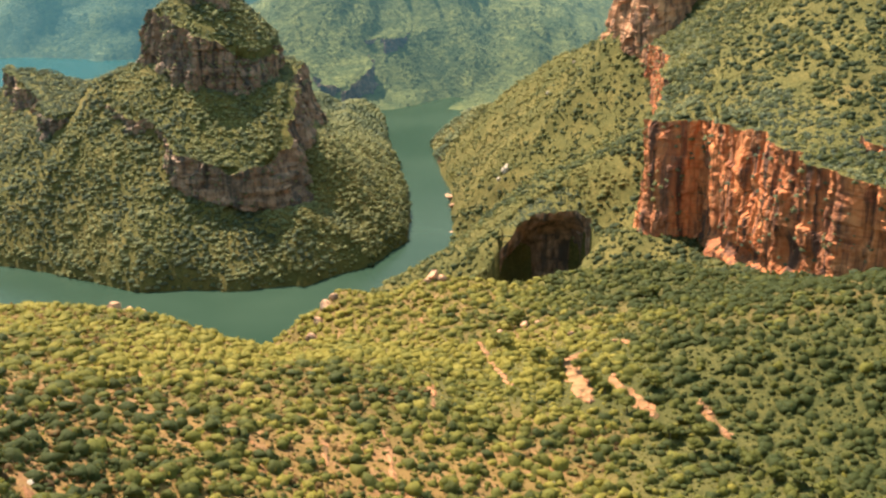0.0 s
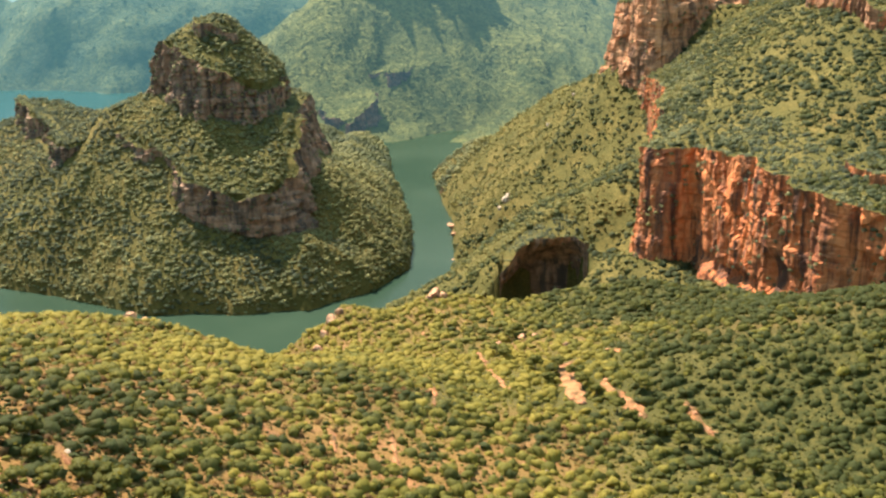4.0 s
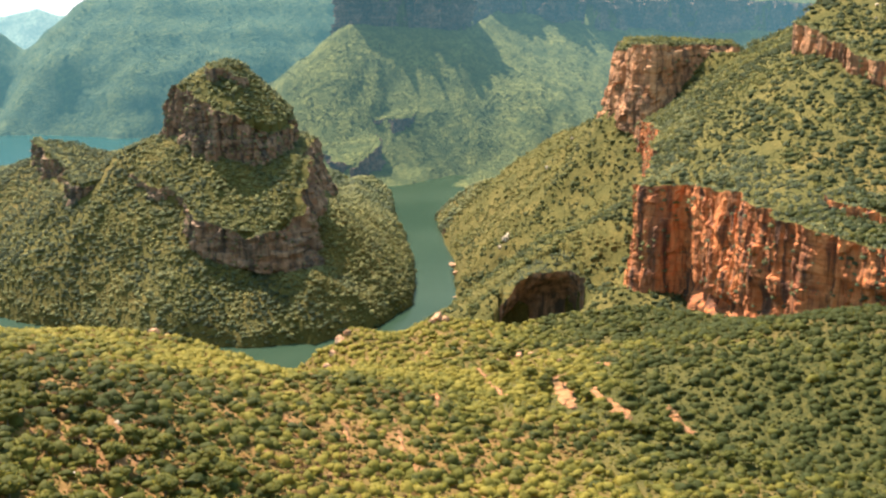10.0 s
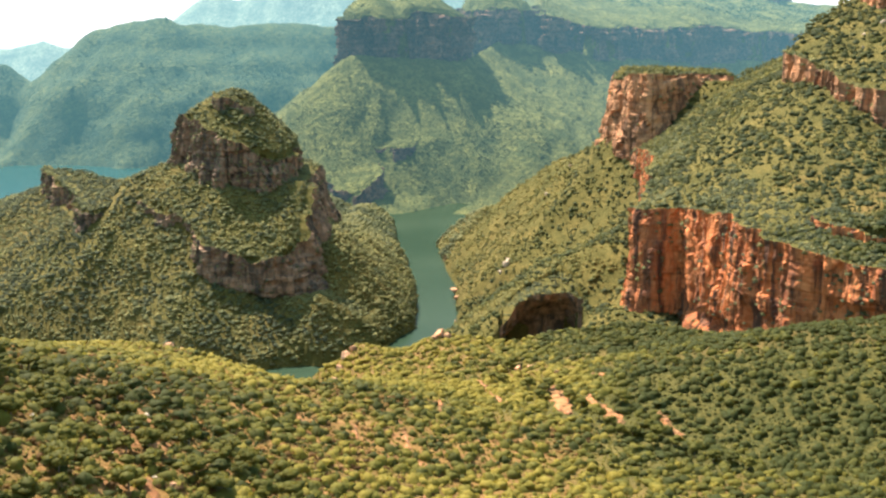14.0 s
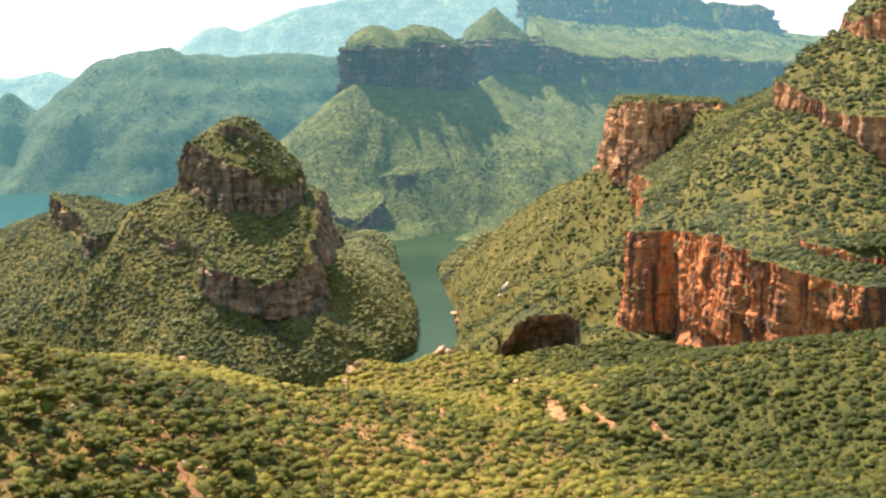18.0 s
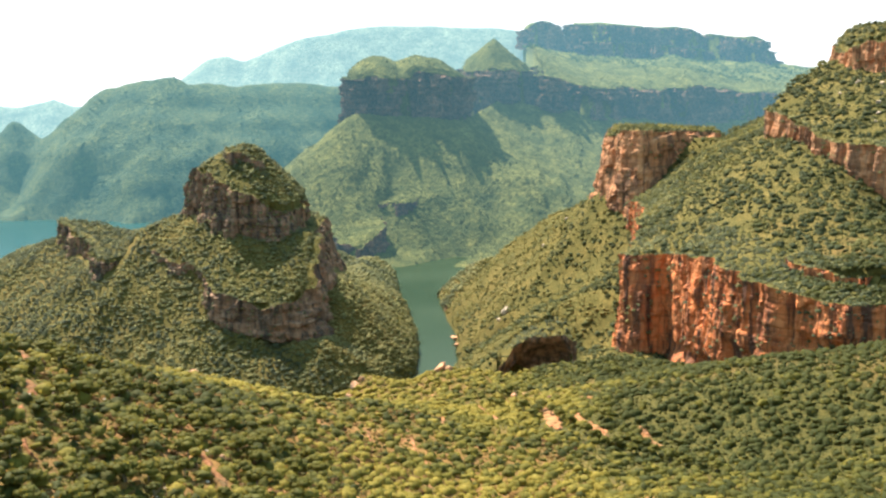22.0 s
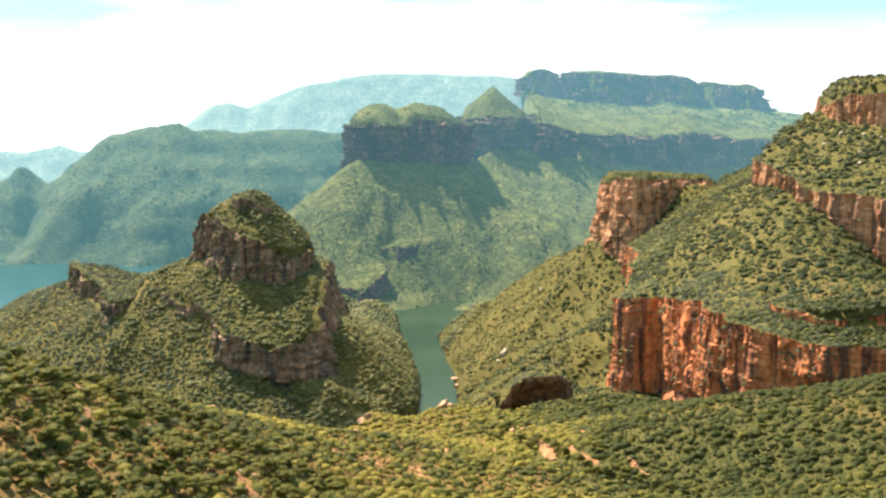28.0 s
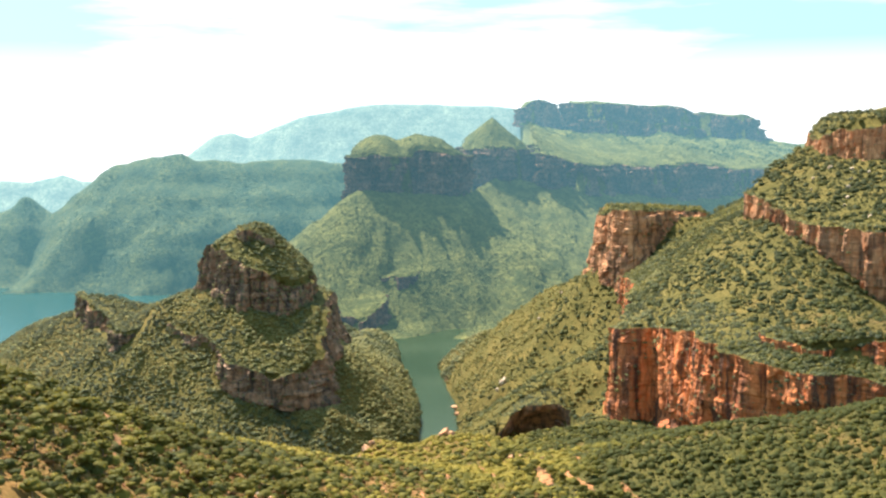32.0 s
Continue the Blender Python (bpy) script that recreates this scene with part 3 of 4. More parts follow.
    CZ = np.vstack([Z[-1:]] + [c[2][None] for c in cap])
    fringe = np.random.RandomState(seed + 1).randint(0, len(s), int(s[-1] / rim_gap))
    lean = np.random.RandomState(seed + 2).uniform(-fringe_in, np.maximum(d[-1, fringe] - 0.8, -1))
    ex, ey = x[fringe] + nx[fringe] * lean, y[fringe] + ny[fringe] * lean
    back = np.clip(-lean / cap_in, 0, 1)
    chord = zt[fringe] * (1 - back) + cap[-1][2][fringe] * back
    CLINGING.append((ex, ey, np.where(lean > -3, np.minimum(zt[fringe], chord + 9), top(ex, ey) + 0.3) if follow else chord))
    pick = np.random.RandomState(seed).randint(0, rows * len(s), int(tufts * s[-1]))
    CLINGING.append((X[:rows].ravel()[pick], Y[:rows].ravel()[pick], Z[:rows].ravel()[pick] + 0.0))
    root = new(name)
    root.location = (x.mean(), y.mean(), zb.mean())
    bpy.context.view_layer.update()
    tagged(root, label, category)
    inv = Vector(root.location)
    n = max(1, int(round(s[-1] / width)))
    cuts = np.linspace(0, len(s) - 1, n + 1).astype(int)
    for a, b in zip(cuts, cuts[1:]):
        pts = np.stack([X[:, a:b + 1], Y[:, a:b + 1], Z[:, a:b + 1]], -1)
        me = mesh_from(part_name, pts.reshape(-1, 3), grid_faces(pts.shape[0], b - a + 1), material)
        ob = new(part_name, me)
        ob.parent = root
        ob.location = -inv
        if turf:
            pts = np.stack([CX[:, a:b + 1], CY[:, a:b + 1], CZ[:, a:b + 1]], -1)
            me = mesh_from("rim_turf", pts.reshape(-1, 3), grid_faces(pts.shape[0], b - a + 1), turf, True)
            ob = new("rim_turf", me)
            ob.parent = root
            ob.location = -inv
    return root


def ground_at(x, y):
    return land(x, y, False)


cliff("red_cliff", "tall sunlit red-orange quartzite cliff with dark streaks", RED_RIM, RED_MASS, top_red,
      ground_at, RED_ROCK, 2.1, 36, 1.0, 4.0, 5, rows_rough=0.45, colw=1.5, cap_in=54.0, fringe_in=44.0, rim_gap=0.35, flute=0.65, facet=0.45, tufts=0.8,
      alcoves=[(240, 978, 180, 30, 60, 9), (236, 940, 170, 24, 7, 13), (240, 885, 175, 24, 7, 13), (250, 838, 183, 18, 6, 9), (259, 785, 200, 22, 14, 9), (300, 690, 225, 30, 14, 7)])
cliff("ledge_cliff", "low broken red ledge above the main cliff", LEDGE_RIM, LEDGE_MASS, top_ledge,
      ground_at, RED_ROCK, 2.2, 36, 1.1, 3.0, 15, ragged=1.6, fringe_in=20.0, rim_gap=0.5, tufts=1.0, facet=0.8)
cliff("upper_cliff", "pink and grey columned cliff band on the high slope", UPPER_RIM, UPPER_MASS, top_upper,
      ground_at, ORANGE_ROCK, 2.6, 34, 0.9, 4.0, 21, facet=0.6, rows_rough=0.35, flute=1.3)
cliff("summit_crag", "rounded summit crag of pale pink rock with fissures", TOP_RIM, TOP_MASS, top_top,
      ground_at, ORANGE_ROCK, 2.8, 34, 1.0, 4.0, 33, facet=0.5, rows_rough=0.35, flute=1.4, ragged=1.6)
cliff("promontory_cliff", "blocky pink cliff under a flat grassy promontory", BLOCK_RIM, BLOCK_MASS, top_block,
      ground_at, ORANGE_ROCK, 2.6, 32, 1.0, 4.0, 41, batter=11, colw=1.7, flute=0.5, facet=1.2, rows_rough=0.6)
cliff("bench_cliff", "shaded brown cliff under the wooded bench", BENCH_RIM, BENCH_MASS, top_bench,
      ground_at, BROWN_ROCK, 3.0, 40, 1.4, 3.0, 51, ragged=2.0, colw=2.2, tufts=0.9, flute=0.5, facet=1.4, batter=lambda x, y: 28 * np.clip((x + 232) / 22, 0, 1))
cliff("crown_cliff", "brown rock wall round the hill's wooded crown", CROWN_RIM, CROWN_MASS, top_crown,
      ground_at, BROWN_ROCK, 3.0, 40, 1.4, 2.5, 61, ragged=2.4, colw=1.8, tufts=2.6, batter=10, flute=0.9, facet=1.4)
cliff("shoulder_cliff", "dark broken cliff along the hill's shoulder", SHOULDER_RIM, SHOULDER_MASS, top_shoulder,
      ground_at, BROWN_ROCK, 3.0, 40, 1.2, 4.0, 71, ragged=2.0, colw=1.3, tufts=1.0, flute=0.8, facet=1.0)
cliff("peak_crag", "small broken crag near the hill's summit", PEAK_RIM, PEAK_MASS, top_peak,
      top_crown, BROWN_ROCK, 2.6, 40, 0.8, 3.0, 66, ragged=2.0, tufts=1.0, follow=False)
cliff("bank_cliff", "low dark red rock face above the river bank", BANK_RIM, BANK_MASS, top_bank,
      ground_at, BANK_ROCK, 2.0, 40, 0.6, 2.0, 74, ragged=1.2, tufts=0.3, cap_in=10.0, fringe_in=8.0, rim_gap=0.8)
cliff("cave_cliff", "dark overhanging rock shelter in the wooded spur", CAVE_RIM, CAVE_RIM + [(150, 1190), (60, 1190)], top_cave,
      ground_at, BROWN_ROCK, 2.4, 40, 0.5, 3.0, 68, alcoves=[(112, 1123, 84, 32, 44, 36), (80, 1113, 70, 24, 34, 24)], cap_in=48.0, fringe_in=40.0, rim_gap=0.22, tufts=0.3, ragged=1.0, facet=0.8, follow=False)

# ---- far mountains ----
RON_A_RIM = [(-285, 3160), (-276, 3062), (-258, 3006), (-236, 2984), (-210, 2992), (-186, 2984), (-150, 2972), (-98, 2988), (-84, 3034), (-38, 3024), (18, 3046), (54, 3076), (67, 3174)]
RON_A = RON_A_RIM + [(27, 3334), (-264, 3311)]
RON_B_RIM = [(53, 3463), (72, 3318), (118, 3322), (136, 3362), (178, 3338), (240, 3376), (262, 3420), (278, 3516)]
RON_B = RON_B_RIM + [(278, 3716), (53, 3663)]
WALL_RIM = [(296, 3548), (300, 3352), (336, 3352), (356, 3430), (402, 3436), (430, 3392), (470, 3412), (486, 3470), (530, 3452), (552, 3536), (606, 3548), (640, 3530), (664, 3580), (706, 3552), (742, 3612), (800, 3592), (822, 3640), (852, 3636),
            (872, 3690), (908, 3652), (934, 3712), (1007, 3694), (1060, 3745), (1209, 3728), (1484, 3791)]
WALL_MASS = WALL_RIM + [(2300, 3900), (2300, 4640), (296, 4640)]
MESA_RIM = [(506, 4523), (502, 4300), (528, 4268), (600, 4285), (640, 4262), (720, 4292), (770, 4270), (860, 4312), (931, 4310), (986, 4345), (1100, 4318), (1241, 4325), (1278, 4396), (1283, 4523)]
MESA_MASS = MESA_RIM + [(1283, 4640), (506, 4640)]
TERRACE_RIM = [(520, 4330), (534, 4236), (585, 4206), (640, 4228), (700, 4204), (760, 4236), (830, 4222), (900, 4262), (980, 4252), (1010, 4300)]
TERRACE_MASS = TERRACE_RIM + [(1010, 4500), (520, 4500)]
TOWER_RIM = [(312, 4470), (316, 4328), (340, 4278), (378, 4290), (414, 4276), (438, 4325), (442, 4450)]
TOWER_MASS = TOWER_RIM + [(438, 4600), (318, 4600)]
CRAG_FOOT = [(-250, 2943, 343), (-44, 2975, 332), (52, 3028, 320), (165, 3325, 366), (280, 3346, 351), (580, 3500, 303), (838, 3659, 292), (1098, 3691, 279), (1590, 3781, 269)]
STEP_SPUR = [(-235, 2950, 330), (-236, 2900, 262), (-240, 2850, 210), (-256, 2780, 150), (-280, 2700, 104), (-300, 2640, 74), (-312, 2560, 48), (-290, 2420, 38)]
LEFT_SPUR = [(-253, 2991, 336), (-265, 3012, 315), (-360, 3034, 255), (-462, 3088, 184), (-559, 3141, 115)]
LEFT_CREST = [(-1900, 3850, 250), (-1598, 3850, 258), (-1530, 3850, 285), (-1505, 3850, 303), (-1480, 3850, 285), (-1416, 3850, 257), (-1291, 3850, 329), (-1157, 3850, 409), (-1065, 3850, 428), (-942, 3820, 436), (-915, 3820, 408), (-822, 3850, 418), (-721, 3850, 403), (-586, 3900, 415), (-464, 3900, 412), (-300, 3950, 380)]
FAR_CREST = [(-2400, 4520, 300), (-1863, 4520, 313), (-1721, 4520, 307), (-1589, 4520, 344), (-1507, 4520, 317), (-1250, 4530, 330), (-1031, 4550, 424), (-946, 4550, 504), (-886, 4550, 512), (-816, 4550, 488), (-697, 4550, 539), (-578, 4550, 580), (-298, 4560, 612), (-83, 4560, 624), (226, 4560, 612), (333, 4560, 595), (800, 4560, 520), (1348, 4560, 470), (1588, 4560, 421), (2300, 4560, 380)]


def dome(x, y, cx, cy, top, rx, ry):
    return top * np.clip(1 - ((x - cx) / rx) ** 2 - ((y - cy) / ry) ** 2, 0, None)


def top_ron_a(x, y):
    return 436 + np.maximum(dome(x, y, -190, 3090, 46, 92, 110), dome(x, y, -60, 3130, 56, 110, 120))


def top_ron_b(x, y):
    return 452 + 105 * np.clip(1 - np.hypot((x - 156) / 120, (y - 3510) / 170), 0, 1)


def top_wall(x, y):
    return np.interp(x, (300, 380, 470, 580, 700, 830, 1000, 1500), (436, 418, 398, 392, 384, 396, 372, 340)) + np.clip(0.20 * (y - 3380 - 0.42 * np.clip(x - 260, 0, 800)), 0, 110)


def top_mesa(x, y):
    return np.interp(x, (470, 940, 975, 985, 1200, 1260, 1285), (628, 606, 600, 580, 566, 550, 505))


def top_terrace(x, y):
    return np.interp(x, (520, 760, 1010), (560, 548, 520))


def top_tower(x, y):
    return 640 - 40 * (np.abs(x - 377) / 68) ** 2.4


FAR_MASSES = [(RON_A, top_ron_a), (RON_B, top_ron_b), (WALL_MASS, top_wall), (TERRACE_MASS, top_terrace), (MESA_MASS, top_mesa), (TOWER_MASS, top_tower), (KNOB_MASS, top_knob), (STEP_MASS, top_step)]
FAR_CLIFFS = [("round_crag", "distant round-topped crag, hazy and shaded", RON_A_RIM, RON_A, top_ron_a, 111),
              ("cone_crag", "distant crag with a pointed green cap", RON_B_RIM, RON_B, top_ron_b, 121),
              ("long_wall", "long distant cliff wall, hazy red-grey", WALL_RIM, WALL_MASS, top_wall, 131),
              ("terrace_cliff", "lower cliff tier of the distant mesa, hazy grey", TERRACE_RIM, TERRACE_MASS, top_terrace, 146),
              ("mesa_cliff", "cliffed edge of a distant flat-topped mesa", MESA_RIM, MESA_MASS, top_mesa, 141),
              ("tower_crag", "distant rock tower beside the mesa", TOWER_RIM, TOWER_MASS, top_tower, 151)]
NEARER_BLUFFS = [("knob_cliff", "dark shaded bluff above the valley head", KNOB_RIM, KNOB_MASS, top_knob, 81),
                 ("step_cliff", "small dark rock step below the crags", STEP_RIM, STEP_MASS, top_step, 91)]



def far_land(x, y):
    big = fbm(x, y, 260, 5, 77)
    spurs = 0.22 - np.abs(fbm(x + 40 * big, 0.34 * y, 120, 4, 71))      # spurs and gullies run down the slope
    far_off, crest = along(x, y, CRAG_FOOT)
    h = crest - np.interp(x, (0, 300, 800), (0.88, 0.62, 0.50)) * far_off * (1 + 0.25 * big)
    mid = np.clip(far_off / 120, 0, 1) * np.clip(h / 60, 0, 1)
    h = h + mid * (34 * spurs + 18 * big + 8 * (0.2 - np.abs(fbm(x, 0.4 * y, 46, 3, 75)))) + 3 * fbm(x, y, 60, 4, 78)
    h = smax(h, ridge(x, y, LEFT_SPUR, 0.95, 25, 0.3 * big), 10)
    h = smax(h, ridge(x, y, STEP_SPUR[:4], 1.1, 20, 0.3 * big), 8)
    h = smax(h, ridge(x, y, STEP_SPUR[3:], 0.50, 20, 0.3 * big) + 4 * big, 8)
    floor = np.interp(y, (2380, 2440, 2560, 2750, 3000), (-30, -4, 10, 26, 50)) - 0.25 * np.maximum(-235 - x, 0) + 0.03 * np.maximum(x, 0)
    h = smax(h, floor + 5 * big, 9)
    d, w = along(x, y, RIVER)
    h = np.minimum(h, np.where(d < w, -7, -7 + 0.9 * (d - w)))
    for poly, top in FAR_MASSES:
        h = np.where(signed(x, y, poly) < -4, np.maximum(h, top(x, y) + (18 * big + 14 * fbm(x, y, 80, 4, 73)) * (0.3 if top in (top_knob, top_step) else 1)), h)
    return np.where(y < 2400, np.minimum(h, -12), h)


def left_land(x, y):
    big = fbm(x, y, 300, 5, 87)
    spurs = 0.2 - np.abs(fbm(x + 60 * big, 0.4 * y, 170, 4, 81))
    h = ridge(x, y, LEFT_CREST, 0.80, 30, 0.4 * big) + 4
    h = h + 10 * big + 5 * fbm(x, y, 60, 4, 88) + 18 * spurs * np.clip((430 - h) / 150, 0, 1) + 8 * (0.2 - np.abs(fbm(x, 0.5 * y, 60, 3, 85)))
    wave = 12 * fbm(x, y, 220, 2, 89)
    for level, tall in ((150, 6), (205, 11), (300, 7), (365, 7)):
        h = h + tall * (np.tanh((h - level - wave) / 6) - 1)
    return h


def range_land(nodes, slope, seed):
    def f(x, y):
        big = fbm(x, y, 340, 5, seed)
        return ridge(x, y, nodes, slope, 20, 0.4 * big) + 18 * big + 14
    return f


def mountain(name, label, spanx, spany, fn, material, sink=-30.0):
    ax, ay = np.arange(*spanx), np.arange(*spany)
    mx, my = np.meshgrid(ax, ay)
    mz = np.maximum(fn(mx, my), sink)
    ob = new(name, mesh_from(name, np.stack([mx, my, mz], -1).reshape(-1, 3), grid_faces(len(ay), len(ax)), material, True))
    return tagged(ob, label, "mountain", kind="structure")


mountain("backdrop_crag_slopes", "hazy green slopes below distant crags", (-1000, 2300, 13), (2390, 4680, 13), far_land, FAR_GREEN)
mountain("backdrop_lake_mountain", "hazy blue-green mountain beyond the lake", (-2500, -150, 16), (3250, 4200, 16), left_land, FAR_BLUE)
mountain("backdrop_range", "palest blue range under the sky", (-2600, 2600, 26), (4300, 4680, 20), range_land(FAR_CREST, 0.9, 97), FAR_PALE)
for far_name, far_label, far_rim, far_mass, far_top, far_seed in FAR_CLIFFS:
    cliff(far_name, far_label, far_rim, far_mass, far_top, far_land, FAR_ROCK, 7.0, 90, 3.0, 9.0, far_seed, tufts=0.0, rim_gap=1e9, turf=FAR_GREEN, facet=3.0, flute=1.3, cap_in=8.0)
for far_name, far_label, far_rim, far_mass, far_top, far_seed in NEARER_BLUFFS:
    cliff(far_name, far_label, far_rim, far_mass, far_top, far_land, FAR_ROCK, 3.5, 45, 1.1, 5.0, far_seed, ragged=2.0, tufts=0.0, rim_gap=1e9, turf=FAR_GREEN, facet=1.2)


# ---- vegetation ----
def blob(level, seed, flat=0.60, rough=0.28):
    """A lumpy crown of unit radius."""
    bm = bmesh.new()
    bmesh.ops.create_icosphere(bm, subdivisions=level, radius=1.0)
    rng = random.Random(seed)
    vs = np.array([v.co[:] for v in bm.verts])
    fs = np.array([[v.index for v in f.verts] for f in bm.faces])
    bm.free()
    vs = vs * np.array([[1 + rough * rng.uniform(-1, 1)] for _ in vs])
    fs = fs[vs[fs].mean(1)[:, 2] > -0.42]        # crowns sit in the ground: no underside
    vs[:, 2] = vs[:, 2] * flat
    return vs, fs


def leafy(level, seed, leaves, size, flat=0.60, rough=0.28):
    """A crown: a lumpy core with loose leaf clumps standing out of it."""
    vs, fs = blob(level, seed, flat, rough)
    rng = np.random.RandomState(seed)
    if leaves:
        d = rng.normal(size=(leaves, 3))
        d /= np.linalg.norm(d, axis=1)[:, None]
        d[:, 2] = np.abs(d[:, 2]) * 1.0 - 0.15
        c = d * np.array([1.0, 1.0, 0.8]) * rng.uniform(0.82, 1.12, (leaves, 1))
        tri = c[:, None, :] + rng.normal(size=(leaves, 3, 3)) * size
        k = len(vs)
        vs = np.vstack([vs, tri.reshape(-1, 3)])
        fs = np.vstack([fs, (np.arange(leaves * 3).reshape(-1, 3) + k)])
    return vs, fs


def scatter_points(spanx, spany, spacing, seed, keep=None, steep=2.3):
    rng = np.random.RandomState(seed)
    ax, ay = np.arange(spanx[0], spanx[1], spacing), np.arange(spany[0], spany[1], spacing)
    x, y = np.meshgrid(ax, ay)
    x, y = (x + rng.uniform(-0.55, 0.55, x.shape) * spacing).ravel(), (y + rng.uniform(-0.55, 0.55, y.shape) * spacing).ravel()
    if keep is not None:
        ok = keep(x, y)
        x, y = x[ok], y[ok]
    z = land(x, y, True, 1.0)
    flat = land(x, y, False, 1.0)
    sx, sy = (land(x + 3, y, False, 1.0) - flat) / 3, (land(x, y + 3, False, 1.0) - flat) / 3
    ok = (z > 0.8) & (np.hypot(sx, sy) < steep)
    return x[ok], y[ok], z[ok], rng


def woods(name, label, spots, crowns, size, material, category="bushes", tint_patch=60.0, lift=0.32, bias=lambda x, y: 0.0, vary=1.0, spread=0.22):
    """Many crowns joined into one cover."""
    x, y, z, rng = spots
    n = len(x)
    pick = rng.randint(0, len(crowns), n)
    r = size[0] + (size[1] - size[0]) * rng.rand(n) ** 2.6
    turn = rng.rand(n) * 6.283
    tint = np.clip(0.45 + bias(x, y) + 1.25 * vary * fbm(x, y, tint_patch, 4, 5) + 0.5 * fbm(x, y, 4 * tint_patch, 2, 6) + spread * rng.normal(size=n), 0, 1)
    V, F, T, base = [], [], [], 0
    for k, (vs, fs) in enumerate(crowns):
        q = np.where(pick == k)[0]
        if not len(q):
            continue
        c, s = np.cos(turn[q])[:, None], np.sin(turn[q])[:, None]
        px = (vs[None, :, 0] * c - vs[None, :, 1] * s) * r[q][:, None] + x[q][:, None]
        py = (vs[None, :, 0] * s + vs[None, :, 1] * c) * r[q][:, None] + y[q][:, None]
        pz = vs[None, :, 2] * r[q][:, None] * (0.85 + 0.3 * rng.rand(len(q)))[:, None] + (z[q] + lift * r[q])[:, None]
        V.append(np.stack([px, py, pz], -1).reshape(-1, 3))
        F.append((fs[None] + (np.arange(len(q)) * len(vs))[:, None, None] + base).reshape(-1, 3))
        T.append(np.repeat(tint[q], len(vs)))
        base += len(q) * len(vs)
    me = mesh_from(name, np.vstack(V), np.vstack(F), material, True)
    point_values(me, "tint", np.concatenate(T))
    return tagged(new(name, me), label, category, kind="stuff")


NEAR_CROWNS = [leafy(1, 100 + k, 9, 0.17, 0.62, 0.40) for k in range(9)]
MID_CROWNS = [leafy(1, 200 + k, 6, 0.28, 0.60, 0.36) for k in range(7)]
HILL_CROWNS = [leafy(1, 260 + k, 6, 0.26, 0.46) for k in range(7)]
FAR_CROWNS = [blob(1, 300 + k, 0.8, 0.32) for k in range(7)]


RED_SCAR, TRAIL, STONY = "eroded scar of bare red soil between the bushes", "narrow worn trail of pale orange soil", "stony red soil on the near ridge"
SCARS = [(RED_SCAR, 5.4, [(72, 554), (63, 546), (62, 530), (63, 506), (65, 474)]), (RED_SCAR, 4.0, [(78, 506), (83, 484), (89, 470), (92, 454)]),
         (RED_SCAR, 2.4, [(112, 470), (115, 448), (119, 432)]), (RED_SCAR, 1.8, [(19, 620), (25, 552), (32, 494)]), (RED_SCAR, 2.4, [(91, 562), (98, 544)]),
         (TRAIL, 1.7, [(-13, 526), (-6, 482), (-5, 446)]), (TRAIL, 1.3, [(-26, 416), (-21, 386), (-17, 354)]), (TRAIL, 2.4, [(-71, 366), (-61, 360), (-51, 347)]),
         (TRAIL, 1.4, [(-47, 393), (-42, 363)]), (TRAIL, 1.6, [(-15, 688), (-9, 630)]), (TRAIL, 1.9, [(-88, 419), (-80, 409)]), (TRAIL, 1.9, [(-128, 433), (-114, 413)]),
         (TRAIL, 1.2, [(-12, 318), (-9, 272)]), (STONY, 2.4, [(-171, 244), (-161, 222)]), (STONY, 3.0, [(-152, 200), (-144, 180)]), (STONY, 1.7, [(-143, 168), (-139, 155)]), (STONY, 1.5, [(-134, 143), (-127, 131)]),
         (STONY, 1.9, [(-113, 274), (-105, 263)]), (STONY, 2.1, [(-95, 207), (-77, 171)])]


def off_scars(x, y):
    ok = np.ones(np.shape(x), bool)
    for label, width, nodes in SCARS:
        ok &= along(x, y, [(a, b, 0) for a, b in nodes])[0] > width * (0.75 if label == RED_SCAR else 0.45) + (1.6 if label == STONY else 0.0)
    return ok


def open_slope(x, y):
    """Grassy openings between the clumps, wider along the dry crest, closed in the hollows."""
    crest = np.exp(-along(x, y, RIDGE_A)[0] / 70)
    return fbm(x, y, 18, 4, 64) + 0.8 * (lattice(np.floor(x * 7.3), np.floor(y * 6.1), 65) - 0.5) > -0.32 + 0.20 * crest


def lip(x, y):
    return y < np.interp(x, LIP_X, LIP_Y) + 130


woods("near_bushes", "olive and yellow-green bushveld shrubs on the near slope",
      scatter_points((-330, 360), (90, 880), 3.55, 1, lambda x, y: lip(x, y) & off_scars(x, y) & ((fbm(x, y, 17, 3, 63) > -0.42) | (x > -80) | (y > 320)) & (np.abs(x) < 130 + 0.33 * (y + 300))), NEAR_CROWNS, (0.6, 3.7), LEAF_NEAR, spread=0.30, bias=lambda x, y: np.interp(x, (-120, 40, 100, 170), (0.32, 0.28, -0.14, -0.68)) + np.interp(y, (300, 440), (-0.75, 0)) * np.clip((-50 - x) / 60, 0, 1), vary=0.68)
woods("dry_shrubs", "low red-brown twiggy shrubs and dry grass tufts on the near slope",
      scatter_points((-330, 330), (100, 720), 4.8, 14, lambda x, y: lip(x, y) & (np.abs(x) < 130 + 0.33 * (y + 300)) & (fbm(x, y, 60, 3, 66) + 0.0010 * (150 - y) - 0.0040 * x > -0.12) & off_scars(x, y)),
      MID_CROWNS, (0.6, 2.3), LEAF_DRY, lift=0.2, tint_patch=40.0)
